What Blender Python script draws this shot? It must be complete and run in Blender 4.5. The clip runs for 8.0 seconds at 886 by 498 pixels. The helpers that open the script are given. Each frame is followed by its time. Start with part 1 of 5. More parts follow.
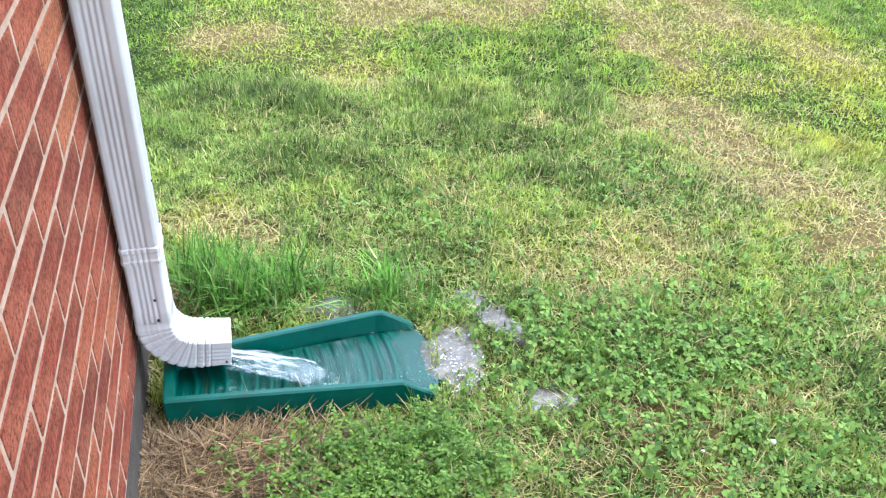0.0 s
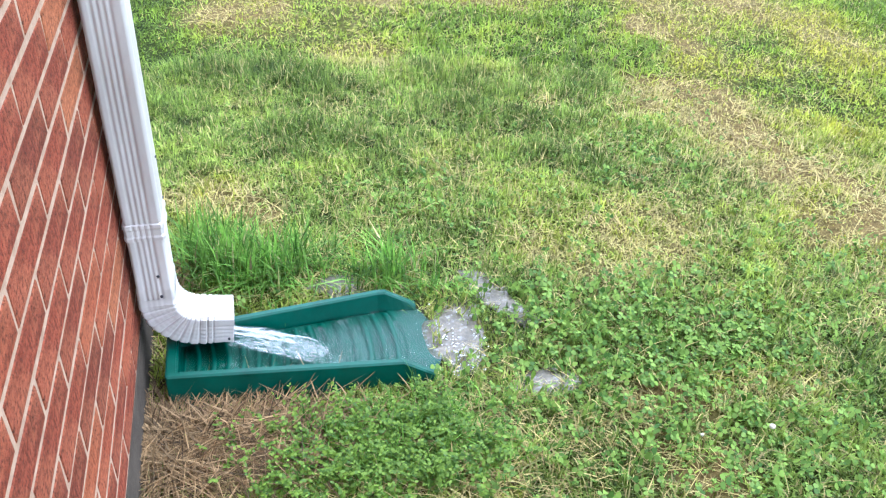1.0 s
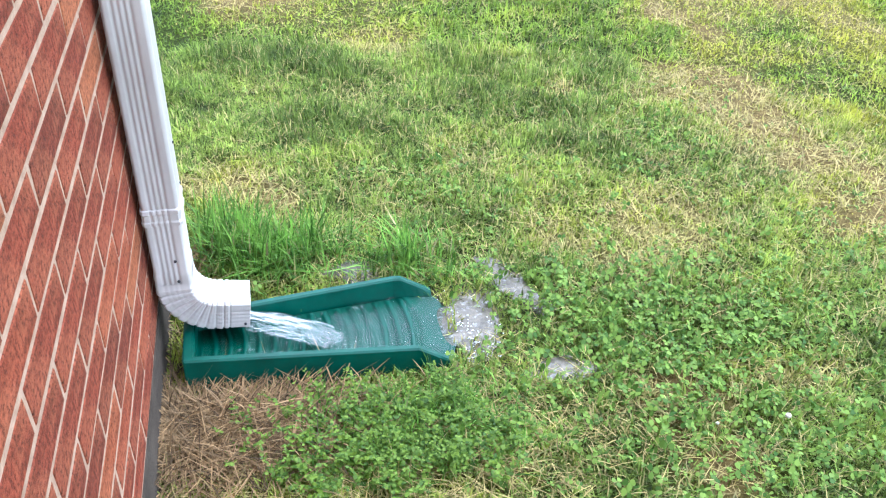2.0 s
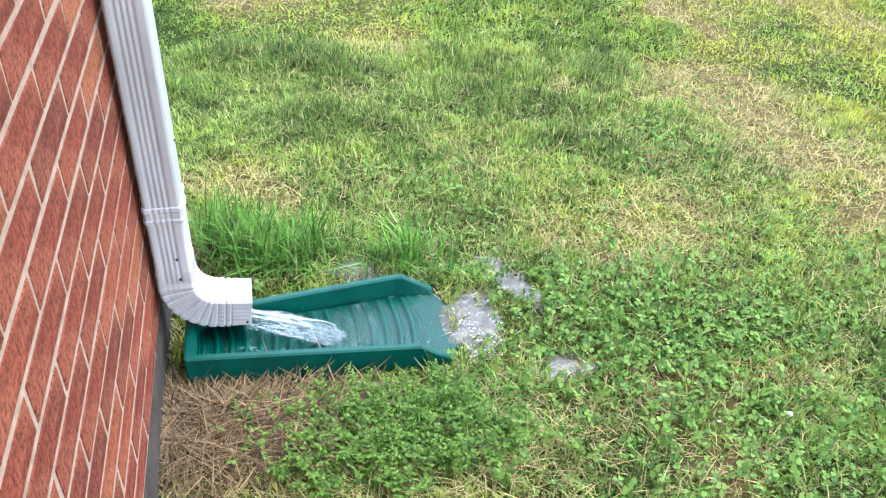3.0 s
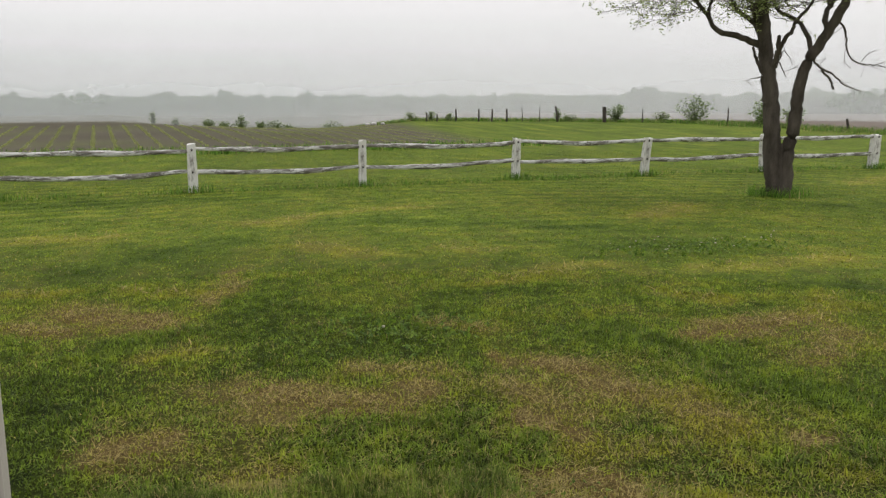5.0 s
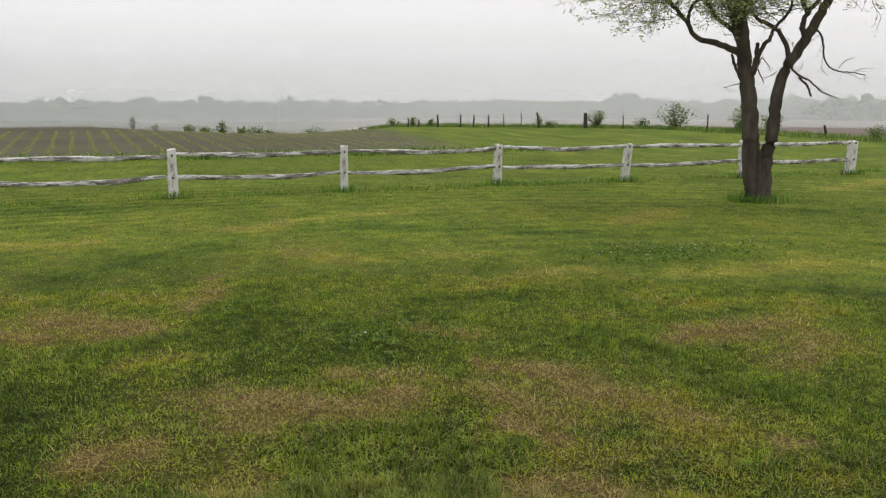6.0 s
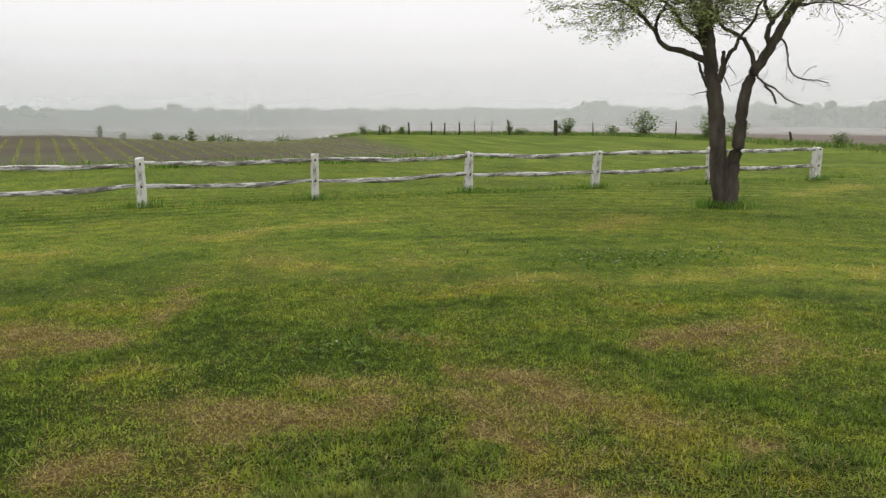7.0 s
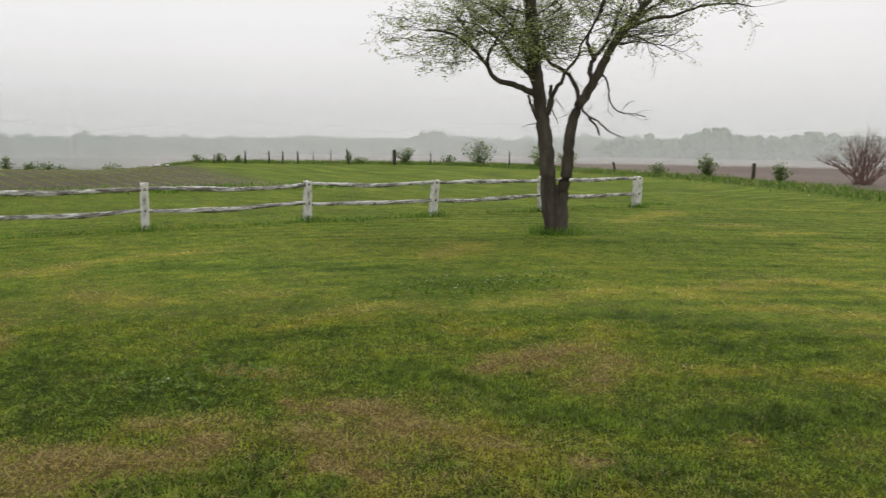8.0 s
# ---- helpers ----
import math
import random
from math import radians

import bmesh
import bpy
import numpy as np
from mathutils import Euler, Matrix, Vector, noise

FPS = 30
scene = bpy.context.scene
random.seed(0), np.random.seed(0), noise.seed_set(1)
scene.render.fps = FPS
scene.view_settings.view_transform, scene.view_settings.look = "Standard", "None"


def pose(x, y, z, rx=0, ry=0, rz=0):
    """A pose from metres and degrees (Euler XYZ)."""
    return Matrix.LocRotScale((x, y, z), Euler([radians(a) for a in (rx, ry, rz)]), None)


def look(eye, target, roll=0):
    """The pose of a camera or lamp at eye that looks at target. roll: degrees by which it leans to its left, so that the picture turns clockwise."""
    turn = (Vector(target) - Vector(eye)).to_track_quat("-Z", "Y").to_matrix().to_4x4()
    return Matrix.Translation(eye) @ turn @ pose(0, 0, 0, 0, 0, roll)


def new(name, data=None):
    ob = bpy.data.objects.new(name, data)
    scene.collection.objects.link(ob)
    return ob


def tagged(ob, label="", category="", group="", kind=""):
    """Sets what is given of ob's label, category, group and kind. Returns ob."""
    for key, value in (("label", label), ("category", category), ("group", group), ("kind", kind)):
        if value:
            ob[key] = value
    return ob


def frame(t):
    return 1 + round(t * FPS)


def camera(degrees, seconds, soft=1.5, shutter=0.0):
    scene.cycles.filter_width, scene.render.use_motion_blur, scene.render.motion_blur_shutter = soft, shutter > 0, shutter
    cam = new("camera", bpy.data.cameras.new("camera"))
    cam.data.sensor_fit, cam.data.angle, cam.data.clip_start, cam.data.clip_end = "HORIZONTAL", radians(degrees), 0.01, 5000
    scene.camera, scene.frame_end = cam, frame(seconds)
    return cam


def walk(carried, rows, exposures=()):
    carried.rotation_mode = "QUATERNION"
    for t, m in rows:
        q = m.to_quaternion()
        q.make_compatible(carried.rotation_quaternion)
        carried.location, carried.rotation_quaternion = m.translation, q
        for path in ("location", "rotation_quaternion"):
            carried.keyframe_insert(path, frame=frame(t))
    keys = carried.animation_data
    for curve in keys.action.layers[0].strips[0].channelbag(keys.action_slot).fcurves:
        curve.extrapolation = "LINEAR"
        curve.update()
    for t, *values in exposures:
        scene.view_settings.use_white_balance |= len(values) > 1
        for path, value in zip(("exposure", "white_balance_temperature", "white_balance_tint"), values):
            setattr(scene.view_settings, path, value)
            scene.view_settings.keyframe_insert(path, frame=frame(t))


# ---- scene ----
cam = camera(55.1, 8.0, soft=1.2, shutter=0.25)
PATH = [
    (0, (0.273, -1.589, 1.427), (0.5988, -0.3973, 0.5761), 2.99),
    (0.5, (0.273, -1.589, 1.427), (0.6040, -0.4076, 0.5639), 3.71),
    (1, (0.273, -1.589, 1.427), (0.5901, -0.4159, 0.5476), 3.72),
    (1.5, (0.273, -1.589, 1.427), (0.5683, -0.4209, 0.5334), 3.40),
    (3, (0.273, -1.589, 1.427), (0.5582, -0.4251, 0.5247), 3.26),
    (3.3, (0.275, -1.590, 1.435), (0.5805, -0.3897, 0.5892), 3.42),
    (3.5, (0.279, -1.594, 1.450), (0.6074, -0.3236, 0.7237), 2.94),
    (3.6, (0.283, -1.598, 1.463), (0.6118, -0.2851, 0.8157), 3.11),
    (3.7, (0.287, -1.601, 1.476), (0.6404, -0.2645, 0.8938), 1.85),
    (3.8, (0.291, -1.605, 1.491), (0.6648, -0.2538, 0.9573), 1.53),
    (3.9, (0.296, -1.609, 1.506), (0.6881, -0.2448, 1.0214), 1.14),
    (4, (0.301, -1.613, 1.522), (0.7030, -0.2402, 1.0706), 1.46),
    (4.2, (0.303, -1.615, 1.531), (0.7497, -0.2393, 1.1344), 0.86),
    (4.4, (0.306, -1.618, 1.540), (0.7792, -0.2343, 1.2052), 0.88),
    (4.5, (0.307, -1.619, 1.545), (0.7819, -0.2305, 1.2330), 0.58),
    (5, (0.308, -1.620, 1.548), (0.8336, -0.2406, 1.2800), -0.11),
    (5.2, (0.309, -1.620, 1.549), (0.8521, -0.2459, 1.2919), -0.28),
    (6.5, (0.310, -1.623, 1.551), (0.8724, -0.2563, 1.2915), 0.09),
    (7, (0.313, -1.626, 1.554), (0.9152, -0.2743, 1.3085), -0.06),
    (7.5, (0.315, -1.629, 1.556), (1.0236, -0.3247, 1.3417), 0.02),
    (8, (0.330, -1.634, 1.556), (1.1784, -0.4132, 1.3616), 0.48),
]
walk(cam, [(t, look(eye, target, roll)) for t, eye, target, roll in PATH],
     [(0.0, 2.6, 5000, 11), (3.3, 2.6, 5000, 11), (3.7, 2.78, 5100, 11), (4.0, 2.25, 5400, 17), (4.3, 1.55, 6100, 10), (4.5, 1.03, 6450, 10), (5.2, 0.46, 6500, 10), (6.5, 0.56, 6500, 10), (7.5, 0.60, 6500, 10), (8.0, 0.44, 6500, 10)])


# ---------- light ----------
world = bpy.data.worlds.new("overcast_sky")
scene.world = world
world.use_nodes = True
wn, wl = world.node_tree.nodes, world.node_tree.links
wn.clear()
sky = wn.new("ShaderNodeTexSky")
sky.sky_type, sky.sun_disc = "NISHITA", False
sky.sun_elevation, sky.sun_rotation = radians(58), radians(70)
sky.air_density, sky.dust_density = 2.0, 6.0
cloud = wn.new("ShaderNodeTexNoise")
cloud.inputs["Scale"].default_value, cloud.inputs["Detail"].default_value = 1.6, 4
ramp = wn.new("ShaderNodeValToRGB")
ramp.color_ramp.elements[0].position, ramp.color_ramp.elements[0].color = 0.25, (7.3, 7.2, 7.35, 1)
ramp.color_ramp.elements[1].position, ramp.color_ramp.elements[1].color = 0.8, (8.4, 8.3, 8.4, 1)
mixc = wn.new("ShaderNodeMix")
mixc.data_type = "RGBA"
mixc.inputs[0].default_value = 0.93
back = wn.new("ShaderNodeBackground")
back.inputs["Strength"].default_value = 0.087
wout = wn.new("ShaderNodeOutputWorld")
wl.new(cloud.outputs["Fac"], ramp.inputs["Fac"])
wl.new(sky.outputs["Color"], mixc.inputs[6])
wl.new(ramp.outputs["Color"], mixc.inputs[7])
wl.new(mixc.outputs[2], back.inputs["Color"])
wl.new(back.outputs["Background"], wout.inputs["Surface"])

sun = new("sun", bpy.data.lights.new("sun", "SUN"))
sun.data.energy, sun.data.angle, sun.data.color = 0.9, radians(35), (1.0, 0.97, 0.92)
sun.matrix_world = look((30, 12, 50), (0, 0, 0))


# ---------- materials ----------
class Mat:
    """A small builder for node materials."""

    def __init__(self, name):
        self.m = bpy.data.materials.new(name)
        self.m.use_nodes = True
        self.n, self.l = self.m.node_tree.nodes, self.m.node_tree.links
        self.p = self.n["Principled BSDF"]
        self.coord = self.n.new("ShaderNodeTexCoord").outputs["Object"]

    def put(self, socket, value):
        if isinstance(value, bpy.types.NodeSocket):
            self.l.new(value, socket)
        else:
            socket.default_value = (*value, 1) if isinstance(value, tuple) and len(value) == 3 else value

    def set(self, **kw):
        for k, v in kw.items():
            self.put(self.p.inputs[k.replace("_", " ")], v)
        return self

    def noise(self, scale, detail=4, rough=0.6, stretch=None, offset=0.0):
        t = self.n.new("ShaderNodeTexNoise")
        t.inputs["Scale"].default_value, t.inputs["Detail"].default_value, t.inputs["Roughness"].default_value = scale, detail, rough
        src = self.coord
        mp = self.n.new("ShaderNodeMapping")
        mp.inputs["Location"].default_value = (offset, offset * 0.7, offset * 1.3)
        if stretch:
            mp.inputs["Scale"].default_value = stretch
        self.l.new(src, mp.inputs["Vector"])
        self.l.new(mp.outputs["Vector"], t.inputs["Vector"])
        return t.outputs["Fac"]

    def ramp(self, fac, *stops):
        r = self.n.new("ShaderNodeValToRGB")
        e = r.color_ramp.elements
        while len(e) < len(stops):
            e.new(0.5)
        for el, (pos, col) in zip(e, stops):
            el.position = pos
            el.color = (*col, 1) if isinstance(col, tuple) else (col, col, col, 1)
        self.put(r.inputs["Fac"], fac)
        return r.outputs["Color"]

    def mix(self, fac, a, b, blend="MIX"):
        x = self.n.new("ShaderNodeMix")
        x.data_type, x.blend_type = "RGBA", blend
        self.put(x.inputs[0], fac)
        for s, v in ((x.inputs[6], a), (x.inputs[7], b)):
            self.put(s, (*v, 1) if isinstance(v, tuple) else v)
        return x.outputs[2]

    def math(self, op, a, b=0.0):
        x = self.n.new("ShaderNodeMath")
        x.operation = op
        self.put(x.inputs[0], a)
        self.put(x.inputs[1], b)
        return x.outputs[0]

    def attr(self, name):
        a = self.n.new("ShaderNodeAttribute")
        a.attribute_name = name
        return a.outputs["Fac"]

    def island(self):
        return self.n.new("ShaderNodeNewGeometry").outputs["Random Per Island"]

    def rand(self):
        return self.n.new("ShaderNodeObjectInfo").outputs["Random"]

    def bump(self, height, strength=0.4, distance=0.01):
        b = self.n.new("ShaderNodeBump")
        b.inputs["Strength"].default_value, b.inputs["Distance"].default_value = strength, distance
        self.put(b.inputs["Height"], height)
        self.l.new(b.outputs["Normal"], self.p.inputs["Normal"])
        return self


def brick_shader(k, r):
    body = k.ramp(r, (0.0, (0.105, 0.020, 0.012)), (0.3, (0.155, 0.029, 0.016)), (0.65, (0.205, 0.040, 0.020)), (0.9, (0.25, 0.066, 0.027)), (1.0, (0.29, 0.105, 0.042)))
    blotch = k.ramp(k.noise(7, 6, 0.7), (0.35, 0.0), (0.7, 1.0))
    c = k.mix(blotch, body, k.mix(0.55, body, (0.33, 0.13, 0.062)))
    smear = k.ramp(k.noise(16, 5, 0.7, (1, 0.35, 1.6), 5.0), (0.30, 0.50), (0.55, 1.0), (0.8, 1.30))
    c = k.mix(1.0, c, smear, "MULTIPLY")
    grit = k.ramp(k.noise(120, 5, 0.85), (0.38, 0.30), (0.50, 0.95), (0.68, 1.35))
    c = k.mix(1.0, c, grit, "MULTIPLY")
    bloom = k.ramp(k.noise(6, 6, 0.78, None, 3.1), (0.64, 0.0), (0.78, 0.6))
    k.set(Base_Color=k.mix(bloom, c, (0.42, 0.32, 0.27)), Roughness=0.9, Specular_IOR_Level=0.12)
    return k.bump(k.noise(170, 5, 0.8), 0.9, 0.004).m


def brick_material():
    k = Mat("fired_red_brick")
    return brick_shader(k, k.rand())


def brick_mass_material():
    k = Mat("fired_red_brick_far")
    return brick_shader(k, k.island())


def plain(name, low, high, scale, rough=0.7, bump=0.3, fine=None, metal=0.0, dist=0.004, stretch=None):
    k = Mat(name)
    c = k.ramp(k.noise(scale, 6, 0.65, stretch), (0.3, low), (0.72, high))
    g = k.ramp(k.noise(fine or scale * 14, 3, 0.7), (0.3, 0.8), (0.7, 1.0))
    k.set(Base_Color=k.mix(1.0, c, g, "MULTIPLY"), Roughness=rough, Metallic=metal, Specular_IOR_Level=0.2)
    return k.bump(k.noise(fine or scale * 14, 4, 0.7, stretch), bump, dist).m


def grass_material(name, green_low, green_high, straw, dim=0.38, vary=1.0):
    k = Mat(name)
    r = k.math("ADD", k.math("MULTIPLY", k.island(), vary), 0.5 - 0.5 * vary)
    tn = k.attr("tone")
    g = k.ramp(r, (0.0, green_low), (0.55, green_high), (1.0, tuple(v * 1.5 for v in green_high)))
    y = k.ramp(r, (0.0, (0.21, 0.215, 0.018)), (1.0, (0.54, 0.51, 0.055)))
    g = k.mix(1.0, g, k.ramp(tn, (0.0, (0.40, 0.44, 0.40)), (0.42, (1.0, 1.0, 1.0)), (1.0, (1.25, 1.2, 1.0))), "MULTIPLY")
    g = k.mix(k.ramp(tn, (0.36, 0.0), (1.0, 0.88)), g, y)
    clump = k.ramp(k.noise(11, 5, 0.8, None, 4.0), (0.34, 0.30), (0.50, 0.95), (0.68, 1.55))
    g = k.mix(1.0, g, clump, "MULTIPLY")
    s = k.ramp(r, (0.0, tuple(v * dim for v in straw)), (1.0, straw))
    c = k.mix(k.attr("dry"), g, s)
    k.set(Base_Color=c, Roughness=0.55)
    k.p.inputs["Specular IOR Level"].default_value = 0.22
    tr = k.n.new("ShaderNodeBsdfTranslucent")
    k.put(tr.inputs["Color"], c)
    mx = k.n.new("ShaderNodeMixShader")
    mx.inputs[0].default_value = 0.4
    k.l.new(k.p.outputs[0], mx.inputs[1])
    k.l.new(tr.outputs[0], mx.inputs[2])
    k.l.new(mx.outputs[0], k.n["Material Output"].inputs["Surface"])
    return k.m


def ground_material():
    k = Mat("lawn_ground")
    wide = k.noise(0.35, 5, 0.6)
    turf = k.ramp(k.attr("tone"), (0.0, (0.055, 0.095, 0.010)), (0.45, (0.128, 0.180, 0.020)), (1.0, (0.290, 0.292, 0.042)))
    mow = k.ramp(wide, (0.35, 0.85), (0.65, 1.12))
    tussock = k.ramp(k.noise(5, 7, 0.8, None, 2.0), (0.32, 0.60), (0.5, 1.0), (0.68, 1.38))
    mow = k.mix(1.0, mow, tussock, "MULTIPLY")
    turf = k.mix(1.0, turf, mow, "MULTIPLY")
    fine = k.ramp(k.noise(32, 5, 0.8), (0.32, 0.38), (0.68, 1.45))
    turf = k.mix(1.0, turf, fine, "MULTIPLY")
    thatch = k.ramp(k.noise(60, 5, 0.8), (0.3, (0.040, 0.030, 0.011)), (0.7, (0.21, 0.165, 0.055)))
    soil = k.ramp(k.noise(30, 6, 0.75), (0.3, (0.034, 0.023, 0.008)), (0.72, (0.235, 0.165, 0.058)))
    # Turf colour darkened under near blades, for shade and thatch in the gaps.
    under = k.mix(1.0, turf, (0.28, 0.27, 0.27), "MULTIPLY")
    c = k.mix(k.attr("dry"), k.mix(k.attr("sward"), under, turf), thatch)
    c = k.mix(k.attr("bare"), c, soil)
    field = k.ramp(k.noise(0.12, 5, 0.6), (0.3, (0.080, 0.071, 0.050)), (0.7, (0.125, 0.112, 0.080)))
    # Paler far field: dry soil and the haze over it, both in colour.
    hazy_pale = k.ramp(k.noise(0.1, 5, 0.6), (0.3, (0.150, 0.124, 0.104)), (0.7, (0.205, 0.172, 0.148)))
    c = k.mix(k.attr("tilled"), c, k.mix(k.attr("hazy_pale"), field, hazy_pale))
    rough = k.ramp(k.attr("wet"), (0.0, 0.9), (1.0, 0.35))
    c = k.mix(k.attr("wet"), c, k.mix(0.6, c, (0.05, 0.042, 0.035)))
    k.set(Base_Color=c, Roughness=rough)
    k.p.inputs["Specular IOR Level"].default_value = 0.08
    return k.bump(k.noise(60, 5, 0.75), 0.8, 0.02).m


def leaf_material(name, low, high):
    k = Mat(name)
    c = k.ramp(k.island(), (0.0, low), (1.0, high))
    k.set(Base_Color=c, Roughness=0.5)
    tr = k.n.new("ShaderNodeBsdfTranslucent")
    k.put(tr.inputs["Color"], c)
    mx = k.n.new("ShaderNodeMixShader")
    mx.inputs[0].default_value = 0.45
    k.p.inputs["Specular IOR Level"].default_value = 0.2
    k.l.new(k.p.outputs[0], mx.inputs[1])
    k.l.new(tr.outputs[0], mx.inputs[2])
    k.l.new(mx.outputs[0], k.n["Material Output"].inputs["Surface"])
    return k.m


def weathered_paint():
    k = Mat("weathered_white_paint")
    peel = k.ramp(k.noise(7, 6, 0.75, (1, 1, 0.35)), (0.34, 0.0), (0.46, 1.0))
    wood = k.ramp(k.noise(30, 4, 0.7, (1, 1, 0.1)), (0.3, (0.10, 0.085, 0.075)), (0.7, (0.27, 0.24, 0.21)))
    c = k.mix(peel, wood, (0.72, 0.70, 0.67))
    k.set(Base_Color=c, Roughness=0.8)
    return k.bump(k.noise(50, 5, 0.7, (1, 1, 0.15)), 0.5, 0.01).m


def rail_wood():
    k = Mat("weathered_rail_wood")
    grain = k.noise(22, 5, 0.7, (0.12, 1, 1))
    wood = k.ramp(grain, (0.3, (0.055, 0.047, 0.040)), (0.7, (0.27, 0.245, 0.215)))
    peel = k.ramp(k.noise(9, 6, 0.8, (0.3, 1.5, 1.5)), (0.47, 0.0), (0.54, 1.0))
    k.set(Base_Color=k.mix(peel, wood, (0.62, 0.61, 0.59)), Roughness=0.85)
    return k.bump(grain, 0.7, 0.02).m


def downspout_paint():
    k = Mat("white_enamelled_aluminium")
    c = k.ramp(k.noise(12, 5, 0.7, (1, 1, 0.2)), (0.35, (0.35, 0.325, 0.295)), (0.7, (0.47, 0.443, 0.410)))
    specks = k.ramp(k.noise(160, 3, 0.7), (0.70, 0.0), (0.77, 0.7))
    c = k.mix(specks, c, (0.20, 0.18, 0.17))
    k.set(Base_Color=c, Roughness=0.42)
    return k.bump(k.noise(40, 3, 0.6), 0.08, 0.003).m


def green_plastic():
    k = Mat("green_moulded_plastic")
    c = k.ramp(k.noise(14, 5, 0.7), (0.3, (0.0015, 0.042, 0.027)), (0.75, (0.004, 0.078, 0.050)))
    scuff = k.ramp(k.noise(80, 4, 0.8, (0.25, 1, 1)), (0.68, 0.0), (0.8, 0.3))
    k.set(Base_Color=k.mix(scuff, c, (0.05, 0.15, 0.11)), Roughness=0.38)
    k.p.inputs["Specular IOR Level"].default_value = 0.3
    return k.bump(k.noise(220, 3, 0.6), 0.12, 0.002).m


def water_material(name, foam_low, foam_high, scale, stretch, tint=(0.93, 0.97, 0.96), most=1.0, mud=None):
    k = Mat(name)
    foam = k.ramp(k.noise(scale, 6, 0.72, stretch), (foam_low, 0.0), (foam_high, most))
    k.set(Base_Color=tint, Roughness=0.04, IOR=1.33, Transmission_Weight=1.0)
    k.bump(k.noise(scale * 1.3, 4, 0.6, stretch), 0.5, 0.006)
    see = k.n.new("ShaderNodeBsdfTransparent")
    see.inputs["Color"].default_value = (*tint, 1)
    gloss = k.n.new("ShaderNodeBsdfGlossy")
    gloss.inputs["Roughness"].default_value = 0.06
    fr = k.n.new("ShaderNodeFresnel")
    fr.inputs["IOR"].default_value = 1.5 if mud else 1.36
    bump_out = [x for x in k.n if x.type == "BUMP"][0].outputs["Normal"]
    k.l.new(bump_out, fr.inputs["Normal"])
    k.l.new(bump_out, gloss.inputs["Normal"])
    film = k.n.new("ShaderNodeMixShader")
    k.l.new(fr.outputs[0], film.inputs[0])
    k.l.new(see.outputs[0], film.inputs[1])
    k.l.new(gloss.outputs[0], film.inputs[2])
    if mud:
        floor = k.n.new("ShaderNodeBsdfDiffuse")
        k.put(floor.inputs["Color"], k.ramp(k.noise(38, 6, 0.75), (0.32, tuple(v * 0.45 for v in mud)), (0.55, mud), (0.72, tuple(v * 1.9 for v in mud))))
        k.l.new(floor.outputs[0], film.inputs[1])
    white = k.n.new("ShaderNodeBsdfDiffuse")
    white.inputs["Color"].default_value = (0.80, 0.84, 0.85, 1)
    mx = k.n.new("ShaderNodeMixShader")
    k.put(mx.inputs[0], foam)
    k.l.new(film.outputs[0], mx.inputs[1])
    k.l.new(white.outputs[0], mx.inputs[2])
    k.l.new(mx.outputs[0], k.n["Material Output"].inputs["Surface"])
    return k.m


# Pale see-through coat of the haze sheets, thinning towards the top.
def mist_material(name, amount, top):
    k = Mat(name)
    sep = k.n.new("ShaderNodeSeparateXYZ")
    k.l.new(k.coord, sep.inputs[0])
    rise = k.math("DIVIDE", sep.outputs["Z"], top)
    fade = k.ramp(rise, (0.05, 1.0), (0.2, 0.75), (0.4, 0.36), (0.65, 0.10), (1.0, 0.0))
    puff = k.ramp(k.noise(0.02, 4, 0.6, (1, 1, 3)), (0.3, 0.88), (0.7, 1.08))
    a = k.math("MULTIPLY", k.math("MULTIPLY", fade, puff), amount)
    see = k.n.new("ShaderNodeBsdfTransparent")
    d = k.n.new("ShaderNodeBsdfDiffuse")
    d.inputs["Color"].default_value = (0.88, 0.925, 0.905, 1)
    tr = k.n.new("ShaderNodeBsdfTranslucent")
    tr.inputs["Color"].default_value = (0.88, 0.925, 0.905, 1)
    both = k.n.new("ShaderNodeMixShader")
    both.inputs[0].default_value = 0.5
    k.l.new(d.outputs[0], both.inputs[1])
    k.l.new(tr.outputs[0], both.inputs[2])
    mx = k.n.new("ShaderNodeMixShader")
    k.l.new(a, mx.inputs[0])
    k.l.new(see.outputs[0], mx.inputs[1])
    k.l.new(both.outputs[0], mx.inputs[2])
    k.l.new(mx.outputs[0], k.n["Material Output"].inputs["Surface"])
    return k.m


BRICK, BRICK_FAR = brick_material(), brick_mass_material()
MORTAR = plain("sandy_mortar", (0.26, 0.170, 0.110), (0.42, 0.295, 0.200), 30, 0.95, 0.6, 300)
CONCRETE = plain("grey_concrete", (0.030, 0.023, 0.016), (0.070, 0.056, 0.040), 8, 0.95, 0.5)
GROUND = ground_material()
TURF = (0.064, 0.116, 0.013), (0.225, 0.315, 0.034), (0.66, 0.55, 0.165)
GRASS = grass_material("grass_blade", (0.068, 0.116, 0.019), (0.245, 0.320, 0.056), (0.70, 0.59, 0.24))
GRASS_MID = grass_material("grass_blade_open_lawn", *TURF, 0.42, 0.7)
GRASS_FAR = grass_material("grass_blade_outer_lawn", *TURF, 0.5, 0.5)
LUSH = grass_material("lush_grass_blade", (0.055, 0.140, 0.016), (0.175, 0.31, 0.045), (0.56, 0.48, 0.22))
CLOVER = leaf_material("clover_leaf", (0.050, 0.115, 0.014), (0.25, 0.37, 0.060))
WEED = leaf_material("weed_leaf", (0.045, 0.098, 0.010), (0.205, 0.31, 0.036))
STRAW = grass_material("dry_clippings", (0.22, 0.17, 0.06), (0.34, 0.27, 0.09), (0.60, 0.48, 0.175), 0.3)
